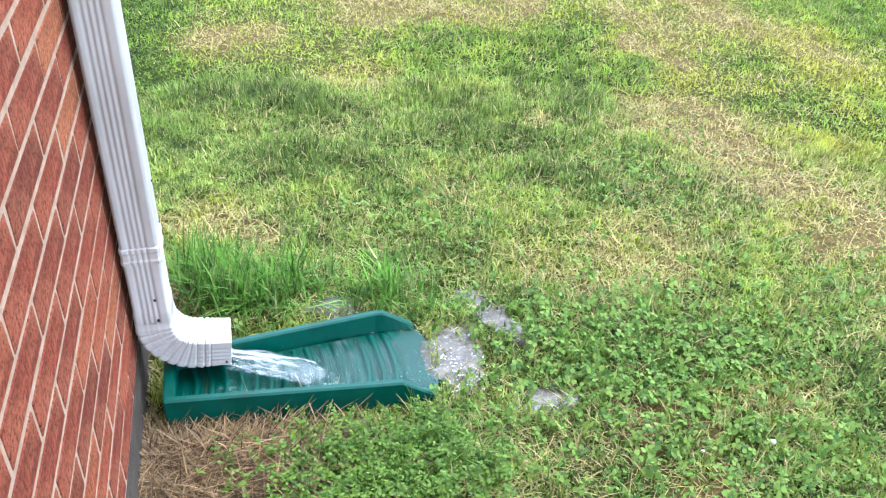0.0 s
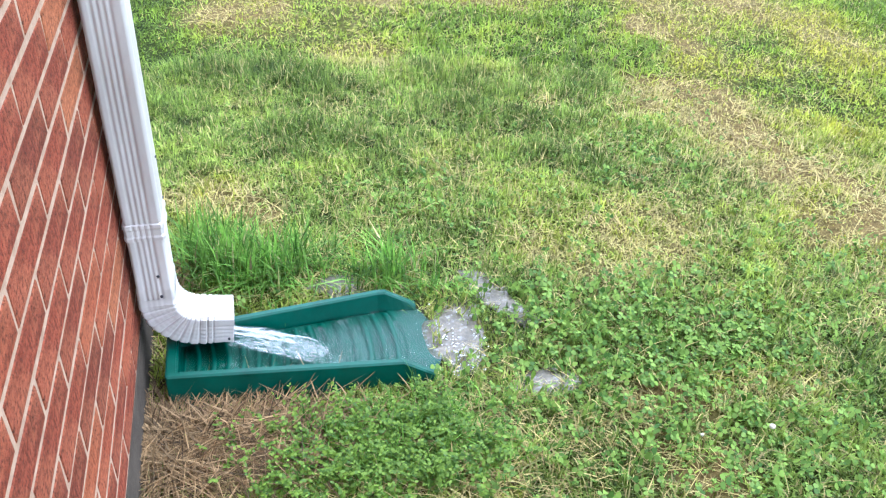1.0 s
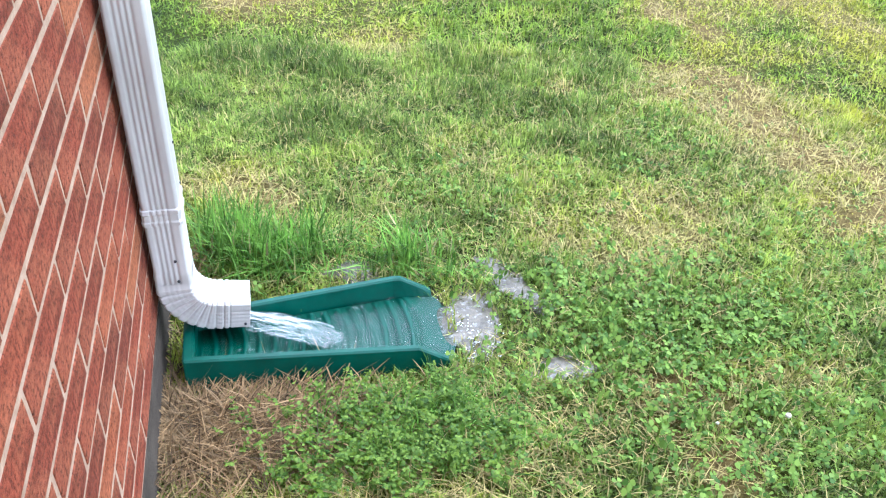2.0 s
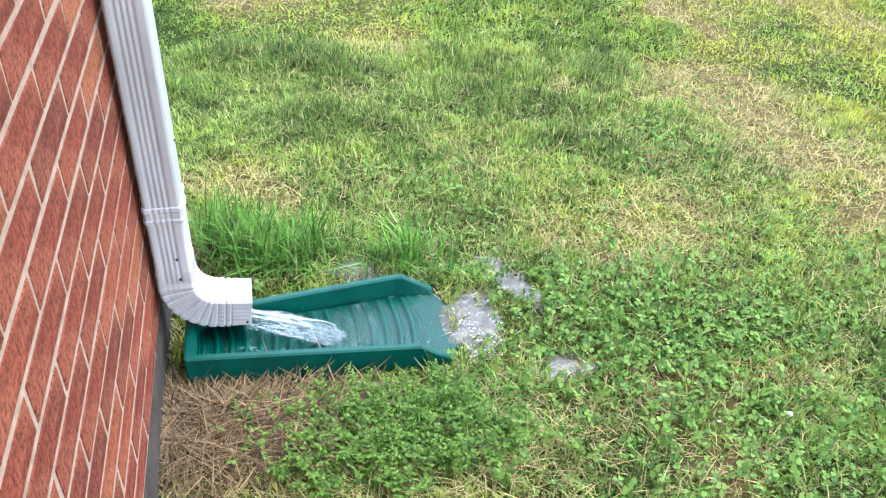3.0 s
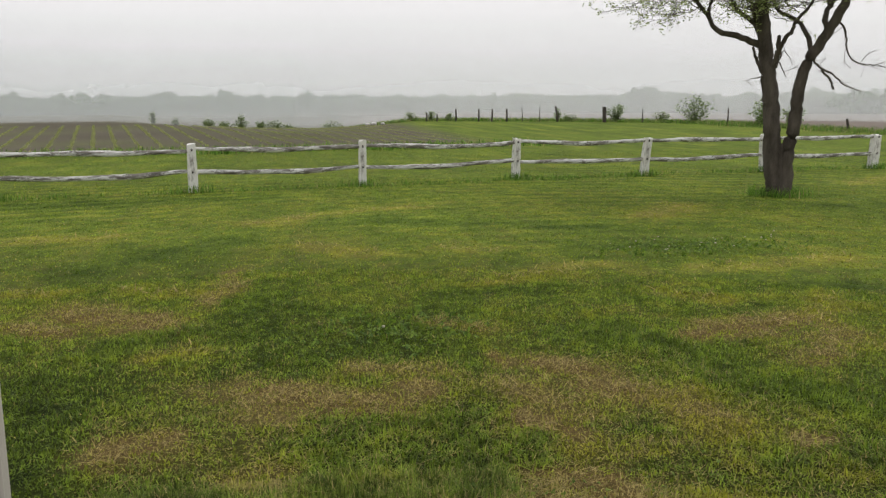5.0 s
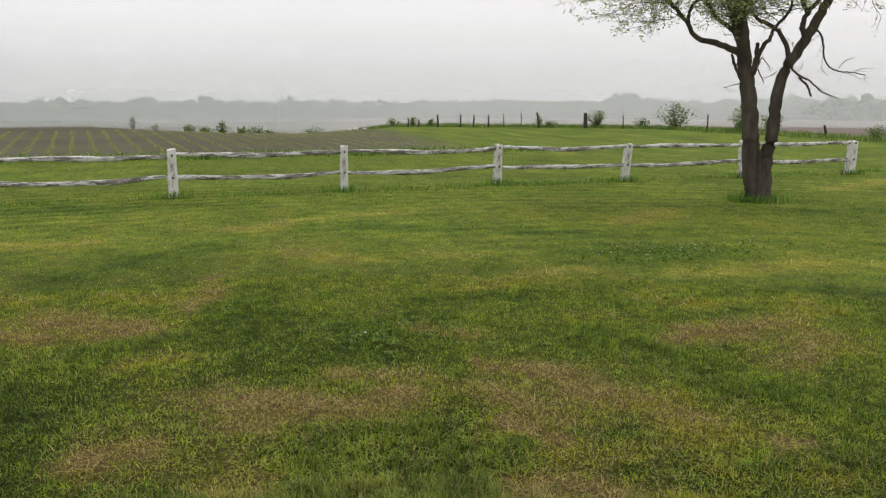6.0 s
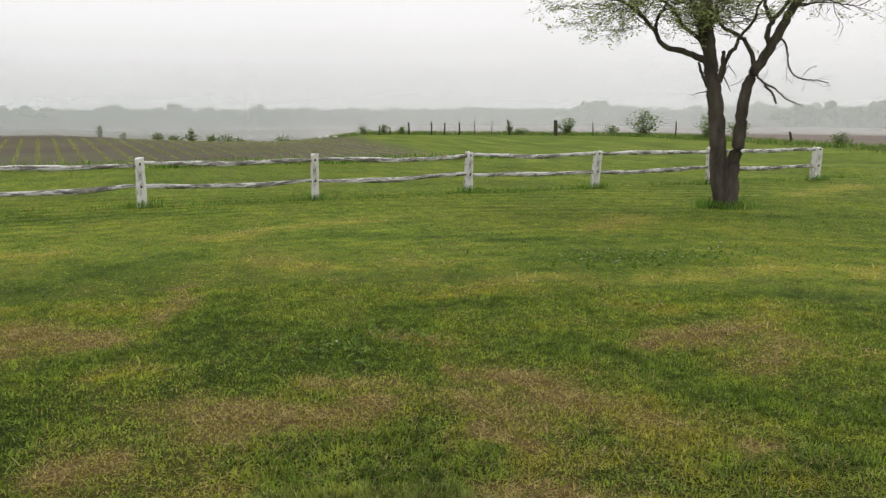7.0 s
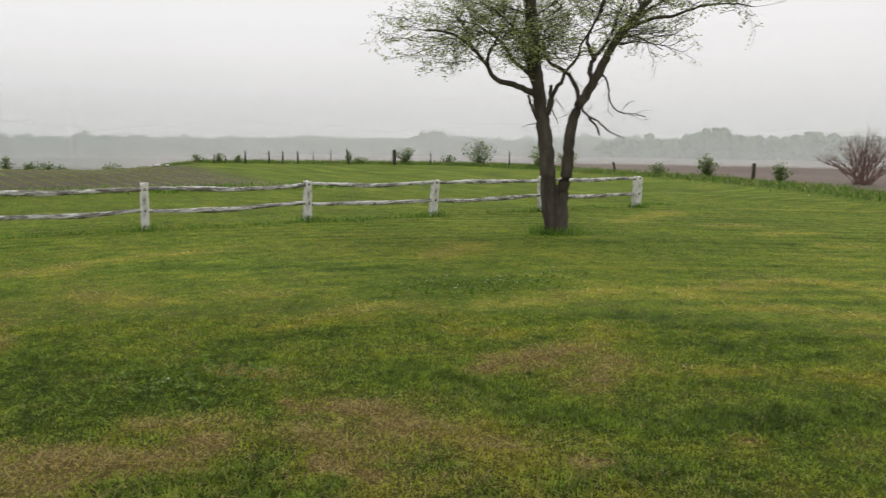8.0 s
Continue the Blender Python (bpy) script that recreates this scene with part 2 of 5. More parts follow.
MULCH = grass_material("brown_mulch_straw", (0.03, 0.019, 0.011), (0.075, 0.047, 0.025), (0.48, 0.315, 0.145), 0.07)
ENAMEL, PLASTIC = downspout_paint(), green_plastic()
DARK = plain("dark_screw_head", (0.03, 0.03, 0.035), (0.09, 0.09, 0.10), 60, 0.5, 0.2, None, 0.6)
STREAM = water_material("running_water", 0.42, 0.72, 110, (0.12, 2.4, 1.6), (0.95, 0.98, 0.97), 0.42)
# White in the film is foam plus the water's sheen, put into colour.
FILM = water_material("water_film", 0.56, 0.86, 50, (0.8, 1.0, 1.0), (0.86, 0.96, 0.93), 0.30)
PUDDLE = water_material("puddle_water", 0.54, 0.74, 70, None, (0.78, 0.79, 0.78), 0.34, (0.125, 0.108, 0.080))
PAINT, RAIL = weathered_paint(), rail_wood()
BARK = plain("rough_grey_bark", (0.045, 0.037, 0.030), (0.16, 0.135, 0.11), 6, 0.95, 1.0, 40, 0, 0.03, (1, 1, 0.3))
LEAF = leaf_material("young_tree_leaf", (0.21, 0.27, 0.085), (0.44, 0.50, 0.20))
SHRUB = leaf_material("shrub_leaf", (0.10, 0.155, 0.050), (0.22, 0.29, 0.10))
FARWOOD = leaf_material("distant_tree_leaf", (0.045, 0.115, 0.026), (0.105, 0.215, 0.052))
TWIG = plain("reddish_bare_twig", (0.17, 0.105, 0.085), (0.30, 0.20, 0.16), 5, 0.9, 0.4)
POSTWOOD = plain("dark_post_wood", (0.04, 0.034, 0.028), (0.11, 0.095, 0.08), 10, 0.95, 0.6)
CORN = leaf_material("young_corn_leaf", (0.22, 0.26, 0.07), (0.40, 0.43, 0.15))
PETAL = plain("white_petal", (0.42, 0.39, 0.27), (0.62, 0.59, 0.48), 90, 0.7, 0.1)
ROCK = plain("pale_stone", (0.45, 0.43, 0.40), (0.68, 0.66, 0.63), 6, 0.9, 0.6)


# ---------- mesh helpers ----------
def mesh_of(name, bm, material, smooth=False):
    me = bpy.data.meshes.new(name)
    bm.to_mesh(me)
    bm.free()
    me.materials.append(material)
    if smooth:
        me.polygons.foreach_set("use_smooth", [True] * len(me.polygons))
    return me


def part(name, bm, material, parent, label="", smooth=False):
    ob = new(name, mesh_of(name, bm, material, smooth))
    ob.parent = parent
    return tagged(ob, label)


def thing(name, at, label, category, group="", kind=""):
    ob = new(name)
    ob.empty_display_size = 0.05
    ob.location = at
    return tagged(ob, label, category, group, kind)


def box(bm, x0, x1, y0, y1, z0, z1, bevel=0.0):
    made = bmesh.ops.create_cube(bm, size=1)
    bmesh.ops.scale(bm, vec=(x1 - x0, y1 - y0, z1 - z0), verts=made["verts"])
    bmesh.ops.translate(bm, vec=((x0 + x1) / 2, (y0 + y1) / 2, (z0 + z1) / 2), verts=made["verts"])
    if bevel:
        edges = list({e for v in made["verts"] for e in v.link_edges})
        bmesh.ops.bevel(bm, geom=edges, offset=bevel, segments=2, affect="EDGES")
    return bm


def from_arrays(name, verts, faces, sizes, material, attrs=(), smooth=False):
    """A mesh from flat numpy arrays: corner indices and the corner count of each face."""
    me = bpy.data.meshes.new(name)
    me.vertices.add(len(verts))
    me.vertices.foreach_set("co", np.asarray(verts, np.float32).ravel())
    me.loops.add(len(faces))
    me.loops.foreach_set("vertex_index", np.asarray(faces, np.int32))
    me.polygons.add(len(sizes))
    me.polygons.foreach_set("loop_start", np.concatenate([[0], np.cumsum(sizes)[:-1]]).astype(np.int32))
    if smooth:
        me.polygons.foreach_set("use_smooth", np.ones(len(sizes), bool))
    for key, values in attrs:
        a = me.attributes.new(key, "FLOAT", "POINT")
        a.data.foreach_set("value", np.asarray(values, np.float32))
    me.materials.append(material)
    me.update(calc_edges=True)
    return me


def tube(bm, pts, radii, sides=7, rng=None, wobble=0.0):
    """A tapered limb along points."""
    rings = []
    up = Vector((0.13, 0.21, 1)).normalized()
    for i, (p, r) in enumerate(zip(pts, radii)):
        d = (Vector(pts[min(i + 1, len(pts) - 1)]) - Vector(pts[max(i - 1, 0)])).normalized()
        a = d.cross(up if abs(d.dot(up)) < 0.95 else Vector((1, 0, 0))).normalized()
        b = d.cross(a)
        ring = []
        for k in range(sides):
            w = 2 * math.pi * k / sides
            q = r * (1 + (rng.uniform(-wobble, wobble) if rng else 0))
            ring.append(bm.verts.new(Vector(p) + a * (q * math.cos(w)) + b * (q * math.sin(w))))
        rings.append(ring)
    for one, two in zip(rings, rings[1:]):
        for k in range(sides):
            bm.faces.new((one[k], one[(k + 1) % sides], two[(k + 1) % sides], two[k]))
    bm.faces.new(list(reversed(rings[0])))
    bm.faces.new(rings[-1])
    return bm


# ---------- the lie of the land ----------
BARE, STRAWY, LUSH_AT, LIGHT, DEEP = [], [], [], [], []


def mark(table, half, *pts):
    """A drift of the lawn: its half width and the points that it runs through."""
    table.append((half, *pts))


# worn soil, straw, lush growth, yellowed and deep green drifts
mark(BARE, 0.1, (2.04, 1.82), (2.14, 1.68))
mark(BARE, 0.2, (1.8, 1.16), (1.96, 1.05), (2.02, 0.81), (2.09, 0.59), (2.21, 0.35))
mark(BARE, 0.13, (2.02, 0.43), (2.06, 0.14))
mark(BARE, 0.06, (1.31, 1.19), (1.36, 1.12))
mark(BARE, 0.08, (0.17, 0.64), (0.23, 0.58))
mark(BARE, 0.05, (0.03, 0.74), (0.05, 0.7))
mark(BARE, 0.07, (1.08, -0.43), (1.13, -0.49))
mark(BARE, 0.05, (0.75, -0.48), (0.77, -0.51))
mark(BARE, 0.04, (1.41, -0.11), (1.45, -0.14))
mark(BARE, 0.06, (1.14, -0.59), (1.17, -0.61))
mark(STRAWY, 0.1, (0.61, 1.63), (0.85, 1.72))
mark(STRAWY, 0.1, (0.27, 2.19), (0.41, 2.11))
mark(STRAWY, 0.07, (1.44, 0.48), (1.55, 0.34))
mark(STRAWY, 0.1, (1.3, 0.31), (1.49, 0.22))
mark(STRAWY, 0.06, (0.69, -0.43), (0.8, -0.48))
mark(STRAWY, 0.05, (0.18, 0.42), (0.28, 0.49))
mark(STRAWY, 0.1, (1.03, 0.29), (1.24, 0.18))
mark(STRAWY, 0.08, (1.23, -0.38), (1.51, -0.4))
mark(LUSH_AT, 0.14, (0.21, 1.59), (0.5, 1.43))
mark(LUSH_AT, 0.12, (-0.1, 1.43), (0.02, 1.34))
mark(LUSH_AT, 0.14, (1.28, 1.68), (1.68, 1.52))
mark(LUSH_AT, 0.1, (1.07, 1.22), (1.22, 1.06), (1.39, 0.98))
mark(LUSH_AT, 0.12, (0.45, 0.97), (0.73, 0.98))
mark(LUSH_AT, 0.08, (1.23, 0.76), (1.41, 0.69))
mark(LUSH_AT, 0.1, (2.04, 1.63), (1.79, 1.42))
mark(LIGHT, 0.2, (2.98, 1.81), (2.76, 1.1))
mark(LIGHT, 0.1, (1.96, 0.37), (2.06, 0.11))
mark(DEEP, 0.3, (0.95, -0.64), (1.3, -0.62), (1.75, -0.5))
mark(DEEP, 0.2, (1.2, -0.2), (1.6, -0.3))
mark(LIGHT, 0.1, (2.26, 1.49), (2.38, 1.36))
mark(LIGHT, 0.07, (0.02, 0.64), (0.19, 0.79))
mark(LIGHT, 0.12, (2.34, 0.95), (2.49, 0.75))
mark(BARE, 0.2, (1.03, 2.62), (1.26, 2.46), (1.46, 2.31))
mark(BARE, 0.14, (0.19, 2.19), (0.41, 2.15))
mark(BARE, 0.13, (2.1, 1.87), (2.2, 1.66))
mark(BARE, 0.16, (2.6, 2.64), (2.69, 2.06))
mark(BARE, 0.08, (2.35, 2.83), (2.37, 2.71))
mark(BARE, 0.17, (1.82, 1.25), (2.04, 1.05))
mark(BARE, 0.1, (1.71, 2.6), (1.77, 2.48))
mark(BARE, 0.25, (-0.03, 4.91), (0.47, 4.26))
mark(BARE, 0.15, (-0.38, 4.6), (-0.22, 4.39))
mark(BARE, 0.09, (3.14, 1.22), (3.15, 1.16))
mark(BARE, 0.2, (3.8, 2.76), (4.7, 2.84))
mark(BARE, 0.08, (1.31, 1.17), (1.35, 1.11))
mark(STRAWY, 0.14, (0.61, 1.69), (0.83, 1.79))
mark(STRAWY, 0.15, (2.31, 3.79), (2.5, 3.43))
mark(STRAWY, 0.14, (2.24, 2.48), (2.38, 1.86))
mark(STRAWY, 0.18, (2.67, 2.02), (2.97, 1.68))
mark(STRAWY, 0.2, (0.79, 2.88), (1, 2.29))
mark(STRAWY, 0.15, (0.85, 4.74), (1.21, 5.96))
mark(STRAWY, 0.12, (1.52, 2.97), (1.99, 2.72))
mark(STRAWY, 0.2, (4.08, 2.18), (4.72, 2.48))
mark(LIGHT, 0.3, (-0.69, 8.63), (0.26, 8.57))
mark(LIGHT, 0.35, (1.97, 9.1), (3, 9.73), (4.27, 10.1))
mark(LIGHT, 0.3, (2.14, 7.18), (2.58, 6.51))
mark(LIGHT, 0.4, (6.84, 7.9), (8.17, 8.87))
mark(LIGHT, 0.25, (3.22, 4.76), (3.76, 4.98), (4.39, 5.09))
mark(LIGHT, 0.25, (3.41, 6.46), (3.69, 6.21))
mark(LIGHT, 0.2, (4.3, 3.91), (4.5, 3.48))
mark(LIGHT, 0.14, (0.44, 3.59), (0.71, 3.57))
mark(LIGHT, 0.22, (-0.53, 5.74), (-0.13, 5.52))
mark(LIGHT, 0.2, (0.3, 5.5), (0.89, 5.12))
mark(LIGHT, 0.25, (5.21, 4.61), (6.94, 4.6))
mark(LIGHT, 0.12, (2.15, 1.41), (2.75, 1.38))
mark(LIGHT, 0.12, (2.9, 0.96), (3.03, 0.82))
mark(DEEP, 0.3, (0.97, 5.09), (1.31, 3.26), (1.84, 3.35), (2.72, 4.38))
mark(DEEP, 0.3, (-0.17, 6.37), (0.58, 7.08), (1.65, 7.94))
mark(DEEP, 0.2, (-0.26, 3.3), (-0.21, 2.45), (-0.1, 1.71))
mark(DEEP, 0.3, (3.23, 4.43), (3.87, 4.04))
mark(DEEP, 0.35, (4.98, 6.07), (6.37, 5.84))
mark(DEEP, 0.5, (-1.41, 12.38), (2.28, 12.22))
mark(DEEP, 0.4, (3.21, 8.77), (5.68, 7.38))
mark(LUSH_AT, 0.18, (1.11, 2.03), (1.5, 2.06), (1.85, 1.91))
mark(LUSH_AT, 0.16, (1.66, 1.86), (1.54, 1.24))
mark(LUSH_AT, 0.14, (1.05, 1.55), (1.2, 1.27))
mark(LUSH_AT, 0.25, (3.38, 3.09), (3.44, 2.61), (3.27, 2.22))
mark(LUSH_AT, 0.2, (3.27, 2.02), (3.64, 1.72), (3.64, 1.39))
mark(LUSH_AT, 0.16, (0.27, 1.64), (0.13, 1.59))
mark(LUSH_AT, 0.14, (0.68, 4.12), (0.31, 3.95))
mark(LUSH_AT, 0.12, (0.91, 1.83), (1.18, 1.68))
mark(LIGHT, 0.35, (7.41, 4.05), (9.27, 4.09), (9.58, 3.14))
mark(LIGHT, 0.22, (7.15, 3.3), (7.58, 3.05))
mark(LIGHT, 0.22, (7.59, 2.88), (7.89, 2.25))
mark(LIGHT, 0.35, (12.96, 6), (13.39, 5.59))
mark(LIGHT, 0.35, (13.74, 7.45), (14.65, 7.26))
mark(LIGHT, 0.35, (14.13, 8.98), (14.83, 8.58))
mark(LIGHT, 0.4, (13.25, 10.54), (16.01, 11.56))
mark(LIGHT, 0.22, (5.33, 3.35), (4.84, 2.74))
mark(LIGHT, 0.18, (4.71, 2.18), (5.3, 1.72))
mark(LIGHT, 0.16, (5.53, 1.33), (5.74, 1.11))
mark(LIGHT, 0.3, (18.24, 11.5), (20.91, 9.13))
mark(DEEP, 0.3, (5.91, 3.72), (6.37, 2.73), (6.6, 2.1))
mark(DEEP, 0.4, (9.99, 8.06), (11.58, 7.68), (12.77, 6.37))
mark(DEEP, 0.4, (10.4, 9.9), (11.16, 9.24))
mark(DEEP, 0.25, (5.49, 2.33), (6.07, 1.77))
mark(BARE, 0.07, (3.09, 1.25), (3.12, 1.19))
mark(BARE, 0.07, (4.1, 1.06), (4.1, 0.95))
mark(BARE, 0.07, (4, 3.09), (4.21, 2.6))
mark(LUSH_AT, 0.2, (3.92, 1.28), (4.43, 1.11), (4.88, 0.87))
mark(LUSH_AT, 0.2, (2.93, 1.11), (3.36, 0.98))


def wavy(x, y, s, seed):
    """Cheap smooth noise of about -1 to 1 on arrays."""
    r = np.random.RandomState(seed)
    out = np.zeros_like(x)
    for k in range(7):
        a, b = r.uniform(0, 2 * np.pi), r.uniform(0, 2 * np.pi)
        q = s * 1.6 ** (k * 0.62)
        out = out + np.sin((x * np.cos(a) + y * np.sin(a)) * q + b + 1.3 * np.sin((y * np.cos(a) - x * np.sin(a)) * q * 0.7)) / 1.25 ** k
    return out / 3.0


def streaks(x, y, table):
    wx = x + 0.09 * wavy(x, y, 4, 51) + 0.045 * wavy(x, y, 13, 53)
    wy = y + 0.09 * wavy(x, y, 4, 52) + 0.045 * wavy(x, y, 13, 54)
    out = np.zeros_like(x)
    for half, *pts in table:
        for (ax, ay), (bx, by) in zip(pts, pts[1:]):
            ux, uy = bx - ax, by - ay
            near = np.nonzero((np.abs(wx - (ax + bx) / 2) < abs(ux) / 2 + 2.3 * half) & (np.abs(wy - (ay + by) / 2) < abs(uy) / 2 + 2.3 * half))[0]
            px, py = wx[near] - ax, wy[near] - ay
            t = np.clip((px * ux + py * uy) / (ux * ux + uy * uy), 0, 1)
            out[near] = np.maximum(out[near], np.exp(-((px - t * ux) ** 2 + (py - t * uy) ** 2) / half ** 2))
    return out


def patches(x, y):
    return np.maximum(streaks(x, y, BARE), 0.8 * streaks(x, y, STRAWY))


def dryness(x, y):
    broken = 1.25 * patches(x, y) * (0.80 + 0.5 * wavy(x, y, 10, 8) + 0.5 * wavy(x, y, 27, 18))
    base = 0.05 + 0.12 * streaks(x, y, LIGHT) + 0.16 * wavy(x, y, 2.1, 3) + 0.26 * wavy(x, y, 8.3, 4) + 0.2 * wavy(x, y, 24, 14)
    return np.clip(np.maximum(broken, np.clip(base, 0, 0.7)) - 0.8 * streaks(x, y, LUSH_AT) - 0.2 * streaks(x, y, DEEP), 0, 1)


def tone(x, y):
    """0 deep green, 0.5 usual, 1 yellowed."""
    r = np.hypot(x, y)
    swing = np.sin((np.hypot(x - 3.0, y + 6.0) + 0.15 * wavy(x, y, 0.8, 61)) * 2 * np.pi / 0.53) * np.clip((r - 4) / 5, 0, 1)
    base = 0.45 + 0.14 * wavy(x, y, 1.3, 62) + 0.17 * wavy(x, y, 5.5, 63) + 0.17 * wavy(x, y, 17, 64) + 0.20 * swing * (0.5 + 0.6 * wavy(x, y, 0.5, 65)) - 0.07 * np.clip((r - 12) / 4, 0, 1)
    return np.clip(base + 0.50 * streaks(x, y, LIGHT) * (0.8 + 0.5 * wavy(x, y, 9, 66)) - 0.20 * streaks(x, y, DEEP) - 0.26 * streaks(x, y, LUSH_AT) + 0.35 * patches(x, y), 0, 1)


def bareness(x, y):
    return np.clip(1.5 * streaks(x, y, BARE) * (0.55 + 0.6 * wavy(x, y, 14, 21) + 0.55 * wavy(x, y, 34, 22)), 0, 1)


def wetness(x, y):
    near = np.exp(-(((x - 0.82) / 0.2) ** 2 + ((y + 0.03) / 0.2) ** 2)) + np.exp(-(((x - 0.9) / 0.1) ** 2 + ((y + 0.26) / 0.07) ** 2))
    return np.clip(near * 1.2, 0, 1)


def land(x, y):
    r = np.hypot(x, y)
    r = r + np.interp(np.degrees(np.arctan2(x, y)), [-90, 0, 9, 14, 17.5, 20.5, 90], [0, 0, 0.65, 0.75, 0.4, 0, 0]) * np.maximum(r - 20, 0)
    z = np.interp(r, [0, 6, 14, 28, 46, 52, 60, 80, 150, 300, 500, 4000], [0, 0, -0.1, -0.15, 0.03, 0.02, -0.15, -1.0, -3.0, -5.0, -8.6, -9])
    return z + 0.006 * wavy(x, y, 4, 31) * np.clip(r / 2, 0, 1)


def spread(lo, hi, fine, a, b, grow=1.13):
    """Grid lines: fine between a and b, widening outwards."""
    out = list(np.arange(a, b + 1e-9, fine))
    step, v = fine, b
    while v < hi:
        step *= grow
        v += step
        out.append(min(v, hi))
    step, v, low = fine, a, []
    while v > lo:
        step *= grow
        v -= step
        low.append(max(v, lo))
    return np.array(low[::-1] + out)


gx, gy = spread(-3500, 3500, 0.075, -0.2, 16.0, 1.09), spread(-3500, 3500, 0.075, -1.0, 13.0, 1.09)
GX, GY = np.meshgrid(gx, gy)
fx, fy = GX.ravel(), GY.ravel()
nx, ny = len(gx), len(gy)
idx = np.arange(nx * ny).reshape(ny, nx)
quads = np.stack([idx[:-1, :-1], idx[:-1, 1:], idx[1:, 1:], idx[1:, :-1]], -1).reshape(-1)
rr, az = np.hypot(fx, fy), np.degrees(np.arctan2(fx, fy))
tilled = np.clip((fy - 26 + 0.8 * wavy(fx, fy, 0.3, 6)) / 1.0, 0, 1) * np.clip((13.5 - fx + 0.12 * (fy - 26)) / 2.0, 0, 1)
tilled = tilled * np.clip(0.96 + 0.45 * wavy(fx * 0.35, fy * 1.6, 0.7, 66), 0.3, 1)
tilled = np.maximum(tilled, np.clip((rr - 75) / 20, 0, 1))
# Low under the near blades, where the ground colour is darkened; 1 elsewhere.
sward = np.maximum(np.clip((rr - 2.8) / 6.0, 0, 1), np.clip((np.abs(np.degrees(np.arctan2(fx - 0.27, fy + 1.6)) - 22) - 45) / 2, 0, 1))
outer = np.clip((rr - np.interp(az, [12, 16, 24.9, 35.9, 44.5, 52.6, 59.9, 66, 79, 100], [74, 50, 49, 47.5, 41.5, 36.5, 32.5, 27.5, 22, 22]) - 1.0) / 1.2, 0, 1) * (fy > -2) * (az > 0)
tilled = np.maximum(tilled, outer)
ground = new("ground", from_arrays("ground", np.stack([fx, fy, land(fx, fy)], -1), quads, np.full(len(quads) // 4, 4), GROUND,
             (("dry", dryness(fx, fy) * np.clip(1.1 - rr / 60, 0.35, 1)), ("bare", np.maximum(bareness(fx, fy), np.exp(-((fx / 0.28) ** 2) - ((fy + 0.28) / 0.11) ** 2))), ("tilled", tilled), ("hazy_pale", outer * (az > 15)), ("wet", wetness(fx, fy)), ("tone", tone(fx, fy)), ("sward", sward)), True))
tagged(ground, "patchy mown lawn running out to tilled fields", "ground", kind="structure")


# ---------- the brick wall ----------
# END lengthens the wall unseen behind the downspout, to shade the gap there.
PITCH, COURSE, JOINT, END = 0.23, 0.0685, 0.0105, 0.48
LOW, TOP = 0.1425, 3.02
wall = thing("wall_west", (0, 0, 0), "red brick house wall with sandy mortar joints", "wall", kind="structure")
bm = box(bmesh.new(), -0.30, 0.0, -7.0, END - 0.006, LOW - 0.004, TOP)
part("mortar_bed", bm, MORTAR, wall, "sandy beige mortar")
footing = new("foundation", mesh_of("foundation", box(bmesh.new(), -0.32, 0.003, -7.0, END + 0.004, -0.25, LOW - 0.004, 0.003), CONCRETE))
tagged(footing, "grey concrete foundation strip under the bricks", "foundation", kind="structure")


# ---------- the downspout ----------
def profile(wx, wy, groove):
    """An outline of a fluted rectangular pipe, half sizes wx and wy."""
    pts = []
    flutes = (-0.5, -0.22, 0.06, 0.34)

    def side(n):
        return [(-0.86 + 1.72 * i / n) for i in range(n + 1)]

    def dent(s):
        return sum(math.exp(-(((s - f) / 0.075) ** 2)) for f in flutes) * groove

    for s in side(26):
        pts.append((s * wx, -wy + dent(s)))
    for s in side(26):
        pts.append((wx - dent(s) * 0.6, s * wy))
    for s in side(26):
        pts.append((-s * wx, wy - dent(s)))
    for s in side(26):
        pts.append((-wx + dent(s) * 0.6, -s * wy))
    return pts


def sweep(bm, stations, wx, wy, groove, thick=0.0):
    """Rings of the profile at stations (x, z, turn, scale), in the plane y = -0.045."""
    rings = []
    for x, z, turn, size in stations:
        c, s = math.cos(turn), math.sin(turn)
        rings.append([bm.verts.new((x + c * px * size, -0.045 + py * size, z + s * px * size)) for px, py in profile(wx, wy, groove)])
    n = len(rings[0])
    for a, b in zip(rings, rings[1:]):
        for k in range(n):
            bm.faces.new((a[k], a[(k + 1) % n], b[(k + 1) % n], b[k]))
    bmesh.ops.recalc_face_normals(bm, faces=bm.faces[:])
    return bm


spout = thing("downspout", (0, 0, 0), "white fluted aluminium downspout with ribbed elbow on the brick wall", "downspout")
PX = 0.050
part("pipe", sweep(bmesh.new(), [(PX, z, 0, 1.0) for z in (3.2, 2.0, 1.2, 0.8, 0.43)], 0.0375, 0.045, 0.0042), ENAMEL, spout, smooth=True)
part("joint_band", sweep(bmesh.new(), [(PX, z, 0, s) for z, s in ((0.434, 1.0), (0.432, 1.07), (0.424, 1.085), (0.420, 1.04), (0.406, 1.04), (0.402, 1.085), (0.394, 1.07), (0.392, 1.0))],
     0.0375, 0.045, 0.0022), ENAMEL, spout, "flat joint band round the pipe")
part("lower_pipe", sweep(bmesh.new(), [(PX, z, 0, s) for z, s in ((0.40, 0.99), (0.270, 0.99), (0.266, 1.03), (0.260, 1.03), (0.226, 1.02))], 0.0375, 0.045, 0.0040), ENAMEL, spout, smooth=True)
bend = []
CX, CZ, RAD = PX + 0.090, 0.2305, 0.090
bend.append((PX, 0.240, 0, 1.045))
